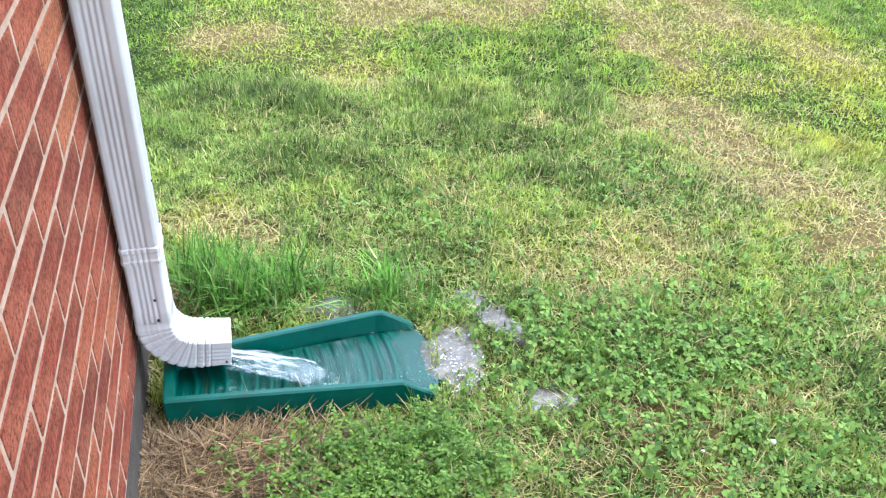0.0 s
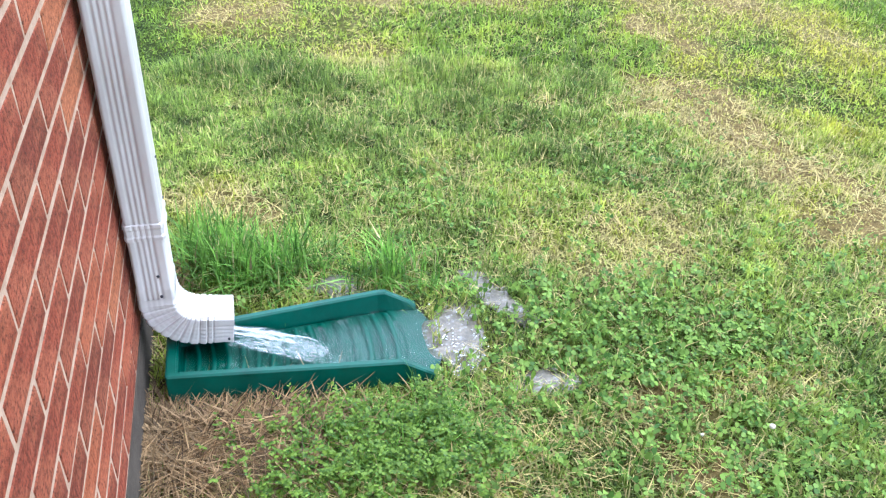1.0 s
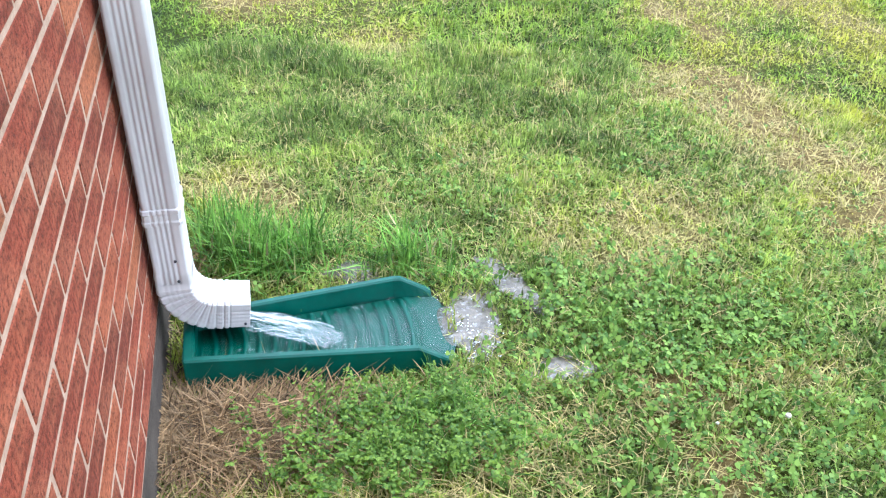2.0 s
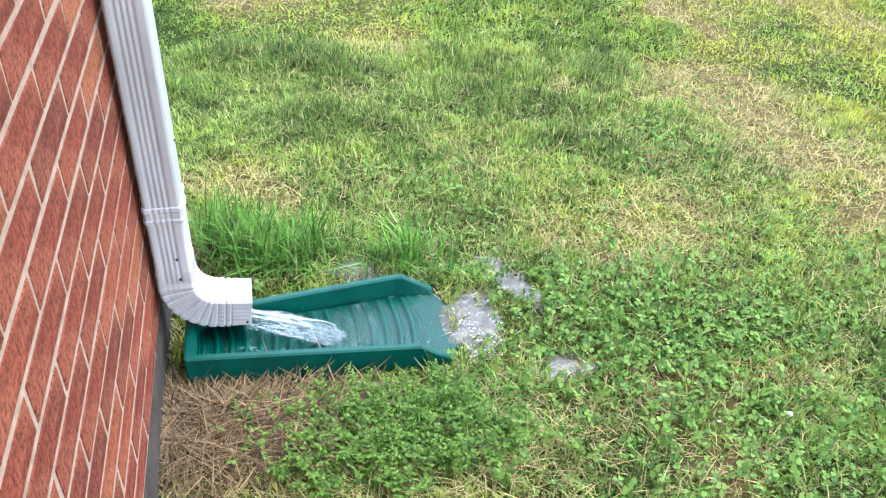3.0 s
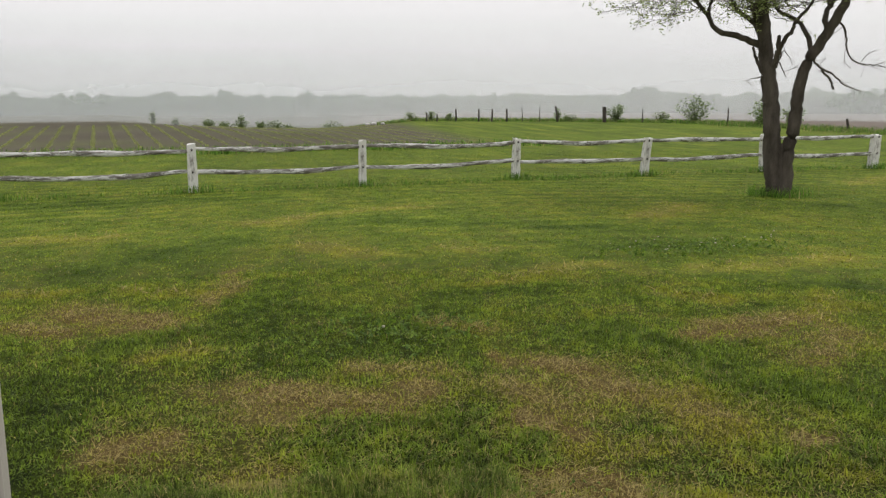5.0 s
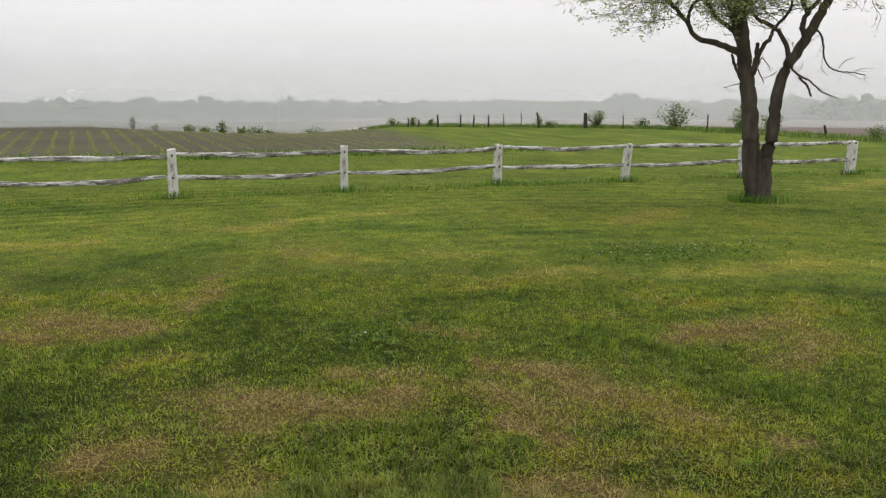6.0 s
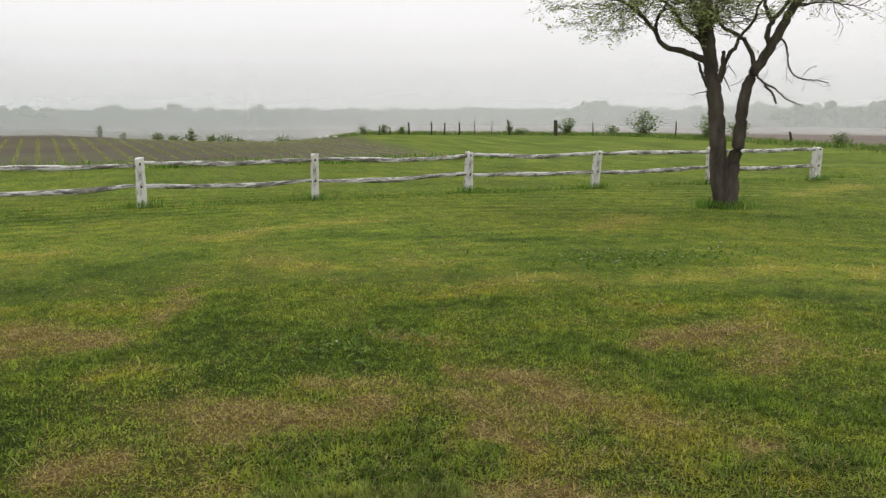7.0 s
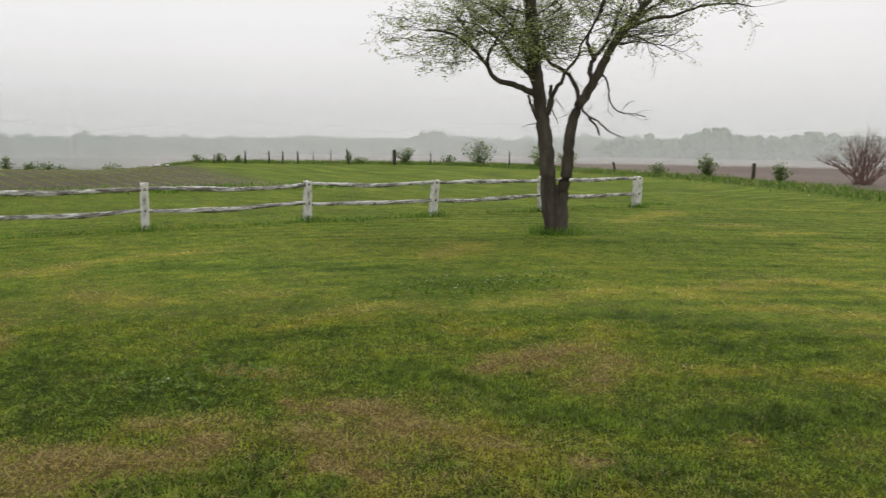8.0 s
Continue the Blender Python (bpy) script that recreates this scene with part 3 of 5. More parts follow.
for i in range(113):
    w = i / 112 * radians(84)
    crimp = (i / 112 * 8 - 0.35) % 1.0 - 0.5
    rib = 1.055 - 0.075 * math.exp(-(crimp / 0.15) ** 2) + 0.03 * (0.5 - abs(crimp))
    bend.append((CX - RAD * math.cos(w), CZ - RAD * math.sin(w) - 0.006, w, rib))
part("elbow", sweep(bmesh.new(), bend, 0.0375, 0.045, 0.0008), ENAMEL, spout, "ribbed elbow turning away from the wall", smooth=True)
w = radians(84)
ex, ez = CX - RAD * math.cos(w), CZ - RAD * math.sin(w) - 0.006
mouth = [(ex + d * math.sin(w), ez - d * math.cos(w), w, s) for d, s in ((0.0, 1.03), (0.006, 1.06), (0.011, 1.06), (0.014, 0.975), (0.018, 1.04), (0.024, 1.04), (0.027, 0.985), (0.031, 1.02), (0.050, 1.0), (0.072, 1.0), (0.0725, 0.965), (0.04, 0.93), (0.0, 0.92))]
part("outlet", sweep(bmesh.new(), mouth, 0.0375, 0.045, 0.0012), ENAMEL, spout, "plain open outlet")


def screw(x, y, z, turn):
    bm = bmesh.new()
    bmesh.ops.create_cone(bm, cap_ends=True, segments=10, radius1=0.0036, radius2=0.0024, depth=0.003)
    m = pose(x, y, z, *turn)
    bmesh.ops.transform(bm, matrix=m, verts=bm.verts[:])
    part("screw", bm, DARK, spout, "dark screw head")


screw(PX + 0.038, -0.02, 0.548, (0, 90, 0))
screw(PX + 0.012, -0.0915, 0.246, (90, 0, 0))
screw(PX + 0.012, -0.0915, 0.30, (90, 0, 0))
screw(0.19, -0.0905, 0.105, (90, 0, 0))
screw(PX + 0.0385, -0.01, 0.445, (0, 90, 0))
screw(-0.001, -0.105, 0.60, (0, 90, 0))


# ---------- the splash block ----------
BX0, BX1, KNEE = 0.055, 0.655, 0.575


def near_y(x):
    return -0.186 - 0.012 * (x - BX0) / 0.6


def far_y(x):
    return -0.022 + 0.100 * min(1.0, (x - BX0) / 0.5)


def rim_z(x):
    base = 0.099 - 0.030 * (x - BX0) / (KNEE - BX0)
    return base if x < KNEE else 0.069 - (x - KNEE) * 0.62


def floor_z(x):
    return 0.056 - 0.052 * (x - BX0) / 0.62


block = thing("splash_block", (0, 0, 0), "green moulded plastic splash block lying on the ground under the downspout", "splash block")


def side_wall(edge, inward):
    bm = bmesh.new()
    rows = []
    xs = [BX0 + (BX1 - BX0) * i / 30 for i in range(31)]
    for x in xs:
        y, t = edge(x), rim_z(x)
        rows.append([bm.verts.new(q) for q in ((x, y - inward * 0.008, -0.03), (x, y - inward * 0.001, t - 0.004), (x, y + inward * 0.003, t), (x, y + inward * 0.014, t),
                                               (x, y + inward * 0.018, t - 0.004), (x, y + inward * 0.026, min(t - 0.006, floor_z(x) - 0.004)))])
    for a, b in zip(rows, rows[1:]):
        for k in range(5):
            bm.faces.new((a[k], a[k + 1], b[k + 1], b[k]))
    for end in (rows[0], rows[-1]):
        bm.faces.new(end)
    bmesh.ops.recalc_face_normals(bm, faces=bm.faces[:])
    return bm


part("side_wall", side_wall(near_y, 1), PLASTIC, block, smooth=False)
part("side_wall", side_wall(far_y, -1), PLASTIC, block, smooth=False)
part("back_wall", box(bmesh.new(), BX0 - 0.004, BX0 + 0.022, near_y(BX0) + 0.002, far_y(BX0) - 0.002, -0.02, 0.0975, 0.004), PLASTIC, block)


def lip_x(y):
    s = (y - near_y(BX1)) / (far_y(BX1) - near_y(BX1))
    return BX1 - 0.012 + 0.05 * math.sin(math.pi * min(max(s, 0), 1)) ** 0.8


bm = bmesh.new()
NU, NV = 190, 24
grid = []
for i in range(NU + 1):
    u = i / NU
    row = []
    for j in range(NV + 1):
        v = j / NV
        x0 = BX0 + 0.012
        y0, y1 = near_y(BX0 + 0.6 * u) + 0.016, far_y(BX0 + 0.6 * u) - 0.016
        y = y0 + (y1 - y0) * v
        x = x0 + (lip_x(y) - x0) * u
        bow = 0.012 * math.sin(math.pi * v)
        rib = 0.0065 * max(0.0, math.sin((x - bow) * 2 * math.pi / 0.033)) ** 0.5 if 0.03 < u < 0.86 and 0.05 < v < 0.95 else 0
        z = floor_z(x) + rib + (0.004 if u > 0.86 else 0) * (1 - u) / 0.14
        row.append(bm.verts.new((x, y, z)))
    grid.append(row)
for a, b in zip(grid, grid[1:]):
    for k in range(NV):
        bm.faces.new((a[k], b[k], b[k + 1], a[k + 1]))
skirt = [bm.verts.new((v.co.x + 0.004, v.co.y, -0.03)) for v in grid[-1]]
for k in range(NV):
    bm.faces.new((grid[-1][k], skirt[k], skirt[k + 1], grid[-1][k + 1]))
part("ribbed_floor", bm, PLASTIC, block, "ribbed green trough floor", smooth=True)


# ---------- water ----------
def strand(bm, rng, y0, spread_y, x1, z0, width):
    rows = []
    side = -0.088 + rng.uniform(-1, 1) * spread_y - y0
    wob = rng.uniform(0, 6)
    for i in range(25):
        t = i / 24
        x = 0.190 + (x1 - 0.190) * t
        y = y0 + side * t + 0.003 * math.sin(8 * t + wob)
        z = z0 + (0.046 - z0) * t ** 1.6 + 0.0016 * math.sin(15 * t + wob)
        wdt = width * (0.5 + 0.7 * math.sin(math.pi * (0.15 + 0.85 * t))) * (1 + 0.3 * math.sin(13 * t + wob))
        wdt = max(wdt, 0.0005)
        rows.append([bm.verts.new((x, y + wdt * math.cos(a), z + wdt * 0.45 * math.sin(a))) for a in [k * math.pi / 4 for k in range(8)]])
    for a, b in zip(rows, rows[1:]):
        for k in range(8):
            bm.faces.new((a[k], a[(k + 1) % 8], b[(k + 1) % 8], b[k]))


rng = random.Random(4)
stream = thing("water_stream", (0, 0, 0), "white rush of rainwater pouring from the downspout outlet", "water")
bm = bmesh.new()
rows = []
for i in range(41):
    t = i / 40
    row = []
    for j in range(19):
        v = j / 18 * 2 - 1
        x = 0.186 + (0.415 - 0.05 * v * v) * t - 0.186 * t
        y = -0.046 - 0.044 * t + v * (0.034 + 0.010 * math.sin(3 * t))
        z = 0.088 + (floor_z(x) + 0.008 - 0.088) * t ** 1.5 - 0.012 * v * v * (1 - t) + 0.004 * noise.noise(Vector((x * 22, y * 130, 0.4)))
        row.append(bm.verts.new((x, y, z)))
    rows.append(row)
for a, b in zip(rows, rows[1:]):
    for k in range(18):
        bm.faces.new((a[k], b[k], b[k + 1], a[k + 1]))
part("sheet", bm, STREAM, stream, smooth=True)
for k in range(7):
    bm = bmesh.new()
    strand(bm, rng, -0.076 + 0.0095 * k, 0.034, rng.uniform(0.30, 0.40), rng.uniform(0.078, 0.102), rng.uniform(0.0018, 0.0040))
    part("strand", bm, STREAM, stream, smooth=True)

bm = bmesh.new()
rows = []
for i in range(61):
    u = i / 60
    row = []
    for j in range(21):
        v = j / 20
        y0, y1 = near_y(BX0 + 0.6 * u) + 0.023, far_y(BX0 + 0.6 * u) - 0.023
        y = y0 + (y1 - y0) * v
        x = 0.085 + (lip_x(y) + 0.003 - 0.085) * u
        wave = 0.0018 * math.sin(70 * x + 20 * y) * math.sin(50 * y + 31 * x) + 0.0016 * math.sin(210 * x)
        row.append(bm.verts.new((x, y, floor_z(x) + 0.0046 + wave * 0.8 + (0.004 * math.exp(-((x - 0.44) / 0.05) ** 2)))))
    rows.append(row)
for a, b in zip(rows, rows[1:]):
    for k in range(20):
        bm.faces.new((a[k], b[k], b[k + 1], a[k + 1]))
film_ob = new("water_film", mesh_of("water_film", bm, FILM, True))
tagged(film_ob, "thin rippling sheet of rainwater in the splash block", "water")


def foam_flecks(count, region, seed, name, label, zf):
    rng = random.Random(seed)
    bm = bmesh.new()
    for _ in range(count):
        x, y = region(rng)
        n, r = 9, rng.uniform(0.0006, 0.0019)
        stretch, turn = rng.uniform(1.0, 3.2), rng.uniform(-0.5, 0.5)
        ring = []
        for k in range(n):
            a = 2 * math.pi * k / n
            q = r * rng.uniform(0.6, 1.25)
            dx, dy = q * stretch * math.cos(a), q * math.sin(a)
            ring.append(bm.verts.new((x + dx * math.cos(turn) - dy * math.sin(turn), y + dx * math.sin(turn) + dy * math.cos(turn), zf(x) + rng.uniform(-0.0006, 0.0006))))
        c = bm.verts.new((x, y, zf(x) + 0.0035))
        for k in range(n):
            bm.faces.new((ring[k], ring[(k + 1) % n], c))
    ob = new(name, mesh_of(name, bm, FOAM, True))
    return tagged(ob, label, "foam", kind="stuff")


k = Mat("white_foam")
FOAM = k.set(Base_Color=k.ramp(k.noise(300, 3, 0.7), (0.3, (0.62, 0.67, 0.68)), (0.7, (0.84, 0.87, 0.88))), Roughness=0.35).bump(k.noise(260, 3, 0.7), 0.6, 0.004).m
bm = bmesh.new()
rows = []
for i in range(37):
    row = []
    for j in range(25):
        u, v = i / 36 * 2 - 1, j / 24 * 2 - 1
        x, y = 0.395 + 0.075 * u, -0.088 + 0.048 * v
        d = max(0.0, 1 - (u * u + v * v))
        lump = noise.noise(Vector((x * 75, y * 75, 1.7))) + 0.6 * noise.noise(Vector((x * 170, y * 170, 4.1)))
        row.append(bm.verts.new((x, y, floor_z(x) + 0.0035 + d ** 0.7 * (0.007 + 0.0065 * lump))))
    rows.append(row)
for a, b in zip(rows, rows[1:]):
    for k in range(24):
        bm.faces.new((a[k], b[k], b[k + 1], a[k + 1]))
tagged(new("water_splash", mesh_of("water_splash", bm, FILM, True)), "bubbling splash where the falling water lands", "water")
foam_flecks(80, lambda r: (0.69 + abs(r.gauss(0, 0.05)), r.gauss(-0.09, 0.07)), 6, "puddle_foam", "white foam bubbles on the puddle", lambda x: 0.013)


def puddle(cx, cy, rx, ry, seed, z, turn=0.0):
    rng = random.Random(seed)
    bm = bmesh.new()
    ph = [rng.uniform(0, 6.28) for _ in range(5)]
    mid = bm.verts.new((cx, cy, z))
    rings = []
    for f in (0.35, 0.7, 1.0):
        ring = []
        for k in range(56):
            a = 2 * math.pi * k / 56
            q = f * (1 + 0.16 * math.sin(2 * a + ph[0]) + 0.13 * math.sin(3 * a + ph[1]) + 0.09 * math.sin(5 * a + ph[2]) + 0.06 * math.sin(9 * a + ph[3]))
            u, v = rx * q * math.cos(a), ry * q * math.sin(a)
            ring.append(bm.verts.new((cx + u * math.cos(turn) - v * math.sin(turn), cy + u * math.sin(turn) + v * math.cos(turn), z - (0.006 if f == 1.0 else 0))))
        rings.append(ring)
    for k in range(56):
        bm.faces.new((mid, rings[0][k], rings[0][(k + 1) % 56]))
        for a, b in zip(rings, rings[1:]):
            bm.faces.new((a[k], b[k], b[(k + 1) % 56], a[(k + 1) % 56]))
    ob = new("puddle", mesh_of("puddle", bm, PUDDLE, True))
    return tagged(ob, "shallow grey puddle of rainwater lying in the grass", "puddle", "puddles round the splash block")


puddle(0.735, -0.06, 0.075, 0.145, 1, 0.011)
puddle(0.88, 0.07, 0.05, 0.14, 2, 0.010, 0.54)
puddle(0.91, -0.25, 0.085, 0.05, 3, 0.009)
puddle(0.47, 0.19, 0.075, 0.045, 5, 0.009)


# ---------- the rail fence ----------
def fence_post(x, y, height, lean, seed, width=0.13):
    rng = random.Random(seed)
    z = float(land(np.array([x]), np.array([y]))[0])
    ob = thing("fence_post", (x, y, z), "squared wooden fence post with peeling white paint", "fence post", "posts of the rail fence")
    ob.rotation_euler = (rng.uniform(-0.02, 0.02), radians(lean), rng.uniform(-0.15, 0.15))
    bm = bmesh.new()
    rings = []
    for i in range(9):
        h = -0.2 + (height + 0.2) * i / 8
        s = width / 2 * (1 - 0.12 * i / 8) * (1 + rng.uniform(-0.05, 0.05))
        ring = []
        for k in range(12):
            a = 2 * math.pi * k / 12 + math.pi / 12
            q = s / max(abs(math.cos(a)), abs(math.sin(a))) * (0.94 if k % 3 == 1 else 0.9)
            ring.append(bm.verts.new((q * math.cos(a) + rng.uniform(-0.004, 0.004), q * math.sin(a) * 0.9 + rng.uniform(-0.004, 0.004), h + (rng.uniform(-0.025, 0.02) if i == 8 else 0))))
        rings.append(ring)
    for a, b in zip(rings, rings[1:]):
        for k in range(12):
            bm.faces.new((a[k], a[(k + 1) % 12], b[(k + 1) % 12], b[k]))
    bm.faces.new(rings[-1])
    shaft = part("shaft", bm, PAINT, ob)
    # Mortise holes as solid dark inserts, their shade put into the colour.
    for h in (0.73, 0.35):
        if h < height - 0.03:
            slot = box(bmesh.new(), -0.014, 0.014, -width * 0.46 - 0.003, -width * 0.30, h - 0.026, h + 0.020, 0.006)
            part("mortise", slot, POSTWOOD, shaft, "dark insert for the shaded hole of a worn mortise")
    return ob


POSTS = [(-1.62, 13.4, 0.90, 1.5, 0.23), (1.48, 13.5, 0.83, 0, 0.175), (4.5, 13.55, 0.83, 0.5, 0.155), (7.72, 13.75, 0.80, 1.5, 0.15), (10.5, 13.4, 0.78, 5, 0.16), (13.5, 13.3, 0.80, 0, 0.16), (16.4, 13.05, 0.77, 2.5, 0.20)]
for n, (x, y, h, lean, wd) in enumerate(POSTS):
    fence_post(x, y, h, lean, 50 + n, wd)


def fence_rail(a, b, h0, h1, seed):
    rng = random.Random(seed)
    za, zb = (float(land(np.array([p[0]]), np.array([p[1]]))[0]) for p in (a, b))
    bm = bmesh.new()
    rings, n = [], 26
    p1, p2, q = rng.uniform(0, 6), rng.uniform(0, 6), rng.uniform(0.6, 1.4)
    for i in range(n + 1):
        t = -0.015 + 1.03 * i / n
        x, y = a[0] + (b[0] - a[0]) * t, a[1] + (b[1] - a[1]) * t
        sag = -0.035 * math.sin(math.pi * t) * q + 0.012 * math.sin(6 * t + p1) + 0.005 * math.sin(15 * t + p2)
        z = za + h0 + (zb + h1 - za - h0) * t + sag
        r = 0.041 * (0.72 + 0.28 * math.sin(math.pi * min(max(t, 0), 1)) ** 0.6) * (1 + 0.12 * math.sin(11 * t + p2))
        ring = []
        for k in range(9):
            w = 2 * math.pi * k / 9
            s = r * (1 + rng.uniform(-0.09, 0.09)) * (1.15 if k in (2, 6) else 0.95)
            ring.append(bm.verts.new((x, y + 0.8 * s * math.cos(w), z + s * math.sin(w))))
        rings.append(ring)
    for one, two in zip(rings, rings[1:]):
        for k in range(9):
            bm.faces.new((one[k], one[(k + 1) % 9], two[(k + 1) % 9], two[k]))
    bm.faces.new(rings[0])
    bm.faces.new(list(reversed(rings[-1])))
    bmesh.ops.recalc_face_normals(bm, faces=bm.faces[:])
    ob = new("fence_rail", mesh_of("fence_rail", bm, RAIL, True))
    return tagged(ob, "grey split timber rail with flaking white paint, slotted into the posts", "fence rail", "rails of the fence")


for n, (a, b) in enumerate(zip(POSTS, POSTS[1:])):
    fence_rail(a, b, 0.74, 0.72, 70 + n)
    fence_rail(a, b, 0.34, 0.36, 90 + n)


# ---------- the tree ----------
def limb_points(path, rng, jitter):
    """Smoothed points through a rough path of (x, depth, z)."""
    pts = []
    for i in range(len(path) - 1):
        p0, p1, p2, p3 = (Vector(path[min(max(i + d, 0), len(path) - 1)]) for d in (-1, 0, 1, 2))
        for s in range(5):
            t = s / 5
            pts.append(0.5 * ((2 * p1) + (p2 - p0) * t + (2 * p0 - 5 * p1 + 4 * p2 - p3) * t * t + (3 * p1 - p0 - 3 * p2 + p3) * t ** 3))
    pts.append(Vector(path[-1]))
    return [p + Vector((rng.uniform(-jitter, jitter), rng.uniform(-jitter, jitter), rng.uniform(-jitter, jitter))) for p in pts]


BOUGHS, DEAD = [], []


def bough(kind_of, r0, r1, *path):
    """A limb: its radius at both ends and a rough path from the tree's foot."""
    kind_of.append((list(path), r0, r1))


bough(BOUGHS, 0.17, 0.075, (0.0, 0, -0.15), (-0.06, 0, 0.2), (-0.15, 0, 0.66), (-0.2, 0.02, 1.33), (-0.27, 0.03, 1.87), (-0.35, 0.05, 2.35), (-0.42, 0.05, 2.83), (-0.47, 0.1, 3.37), (-0.52, 0.15, 3.9), (-0.45, 0.25, 4.7), (-0.25, 0.3, 5.5), (-0.05, 0.3, 6.2))
bough(BOUGHS, 0.125, 0.05, (0.03, -0.03, -0.1), (0.07, -0.05, 0.25), (0.08, -0.05, 0.72), (0.15, -0.08, 1.21), (0.17, -0.1, 1.7), (0.25, -0.1, 2.08), (0.41, -0.12, 2.38), (0.57, -0.15, 2.68), (0.73, -0.2, 3.02), (0.9, -0.25, 3.34), (1.11, -0.3, 3.57), (1.29, -0.35, 3.84), (1.75, -0.4, 4.5), (2.1, -0.5, 5.1))
bough(BOUGHS, 0.062, 0.016, (-0.41, 0.05, 2.41), (-0.73, 0.0, 2.55), (-1.11, -0.1, 2.65), (-1.29, -0.15, 2.91), (-1.53, -0.3, 3.15), (-1.85, -0.5, 3.36), (-2.29, -0.7, 3.4))
bough(BOUGHS, 0.04, 0.012, (-1.27, -0.15, 2.87), (-1.23, 0, 3.12), (-1.08, 0.2, 3.37), (-0.9, 0.4, 3.73))
bough(BOUGHS, 0.035, 0.012, (-1.53, -0.3, 3.15), (-1.66, -0.1, 3.51), (-1.88, 0.1, 3.83))
bough(BOUGHS, 0.05, 0.015, (-0.39, 0.05, 2.44), (-0.52, 0.2, 2.77), (-0.79, 0.4, 3.01), (-0.98, 0.5, 3.32), (-1.32, 0.7, 3.61), (-1.75, 0.9, 3.79))
bough(BOUGHS, 0.045, 0.015, (-0.43, 0.05, 2.62), (-0.6, -0.2, 2.98), (-0.73, -0.4, 3.34), (-0.97, -0.6, 3.56), (-1.27, -0.8, 3.76))
bough(BOUGHS, 0.042, 0.012, (-0.22, 0, 2.08), (-0.11, -0.2, 2.49), (0.0, -0.25, 2.62), (0.04, -0.3, 2.78), (0.21, -0.35, 2.98), (0.29, -0.4, 3.23), (0.4, -0.5, 3.42), (0.55, -0.6, 3.74))
bough(BOUGHS, 0.045, 0.016, (0.33, -0.1, 2.28), (0.25, 0, 2.59), (0.07, 0.15, 2.84), (-0.16, 0.25, 2.97), (-0.27, 0.4, 3.28), (-0.15, 0.5, 3.72), (0.1, 0.6, 4.04))
bough(BOUGHS, 0.055, 0.018, (0.53, -0.15, 2.62), (0.48, -0.1, 2.83), (0.56, 0, 3.01), (0.84, 0.1, 3.38), (0.98, 0.2, 3.75), (1.12, 0.3, 4.06))
bough(BOUGHS, 0.045, 0.014, (0.58, 0, 3.0), (0.48, 0.2, 3.3), (0.58, 0.4, 3.59), (0.79, 0.6, 3.92))
bough(BOUGHS, 0.04, 0.008, (1.02, -0.3, 3.49), (1.35, -0.5, 3.61), (1.76, -0.7, 3.67), (2.14, -0.9, 3.79), (2.53, -1.1, 3.79), (2.83, -1.2, 3.72))
bough(BOUGHS, 0.035, 0.01, (1.16, -0.3, 3.65), (1.55, -0.1, 3.91), (2.09, 0.2, 4.22))
bough(BOUGHS, 0.05, 0.014, (-0.52, 0.15, 3.9), (-0.9, -0.2, 4.4), (-1.5, -0.6, 4.8))
bough(BOUGHS, 0.05, 0.014, (-0.46, 0.2, 4.5), (-0.9, 0.7, 4.9), (-1.3, 1.0, 5.3))
bough(BOUGHS, 0.04, 0.012, (1.29, -0.35, 3.84), (1.2, 0.3, 4.5), (1.4, 0.8, 5.1))
bough(BOUGHS, 0.04, 0.012, (0.55, -0.6, 3.74), (0.7, -0.8, 4.4), (0.6, -1.0, 5.1))
bough(BOUGHS, 0.22, 0.07, (0.01, -0.03, -0.15), (0.0, -0.03, 0.1), (-0.02, -0.03, 0.4), (-0.03, -0.03, 0.85))
bough(DEAD, 0.035, 0.02, (-0.35, 0.0, 1.96), (-0.47, -0.05, 2.16), (-0.56, -0.1, 2.39))
bough(DEAD, 0.045, 0.032, (-0.23, -0.05, 2.05), (-0.18, -0.1, 2.32), (-0.18, -0.1, 2.57))
bough(DEAD, 0.02, 0.006, (0.66, -0.15, 2.79), (0.78, -0.2, 2.59), (0.81, -0.25, 2.3), (0.98, -0.3, 2.11), (1.19, -0.3, 2.09), (1.43, -0.3, 2.04))
bough(DEAD, 0.024, 0.006, (0.34, -0.1, 2.26), (0.41, -0.15, 2.1), (0.65, -0.2, 1.94), (0.85, -0.25, 1.77), (1.03, -0.3, 1.69))
bough(DEAD, 0.022, 0.016, (0.47, -0.15, 2.03), (0.59, -0.2, 1.89), (0.67, -0.2, 1.72))
bough(DEAD, 0.012, 0.006, (-0.19, -0.1, 2.05), (-0.11, -0.2, 2.32), (-0.01, -0.25, 2.2))
bough(DEAD, 0.012, 0.006, (-0.15, -0.1, 2.14), (-0.04, -0.2, 1.92))
bough(DEAD, 0.014, 0.005, (0.96, -0.3, 3.44), (1.33, -0.4, 3.3), (1.61, -0.5, 3.13))
bough(DEAD, 0.01, 0.004, (-0.32, 0, 1.96), (-0.48, -0.1, 1.9), (-0.68, -0.2, 1.86))


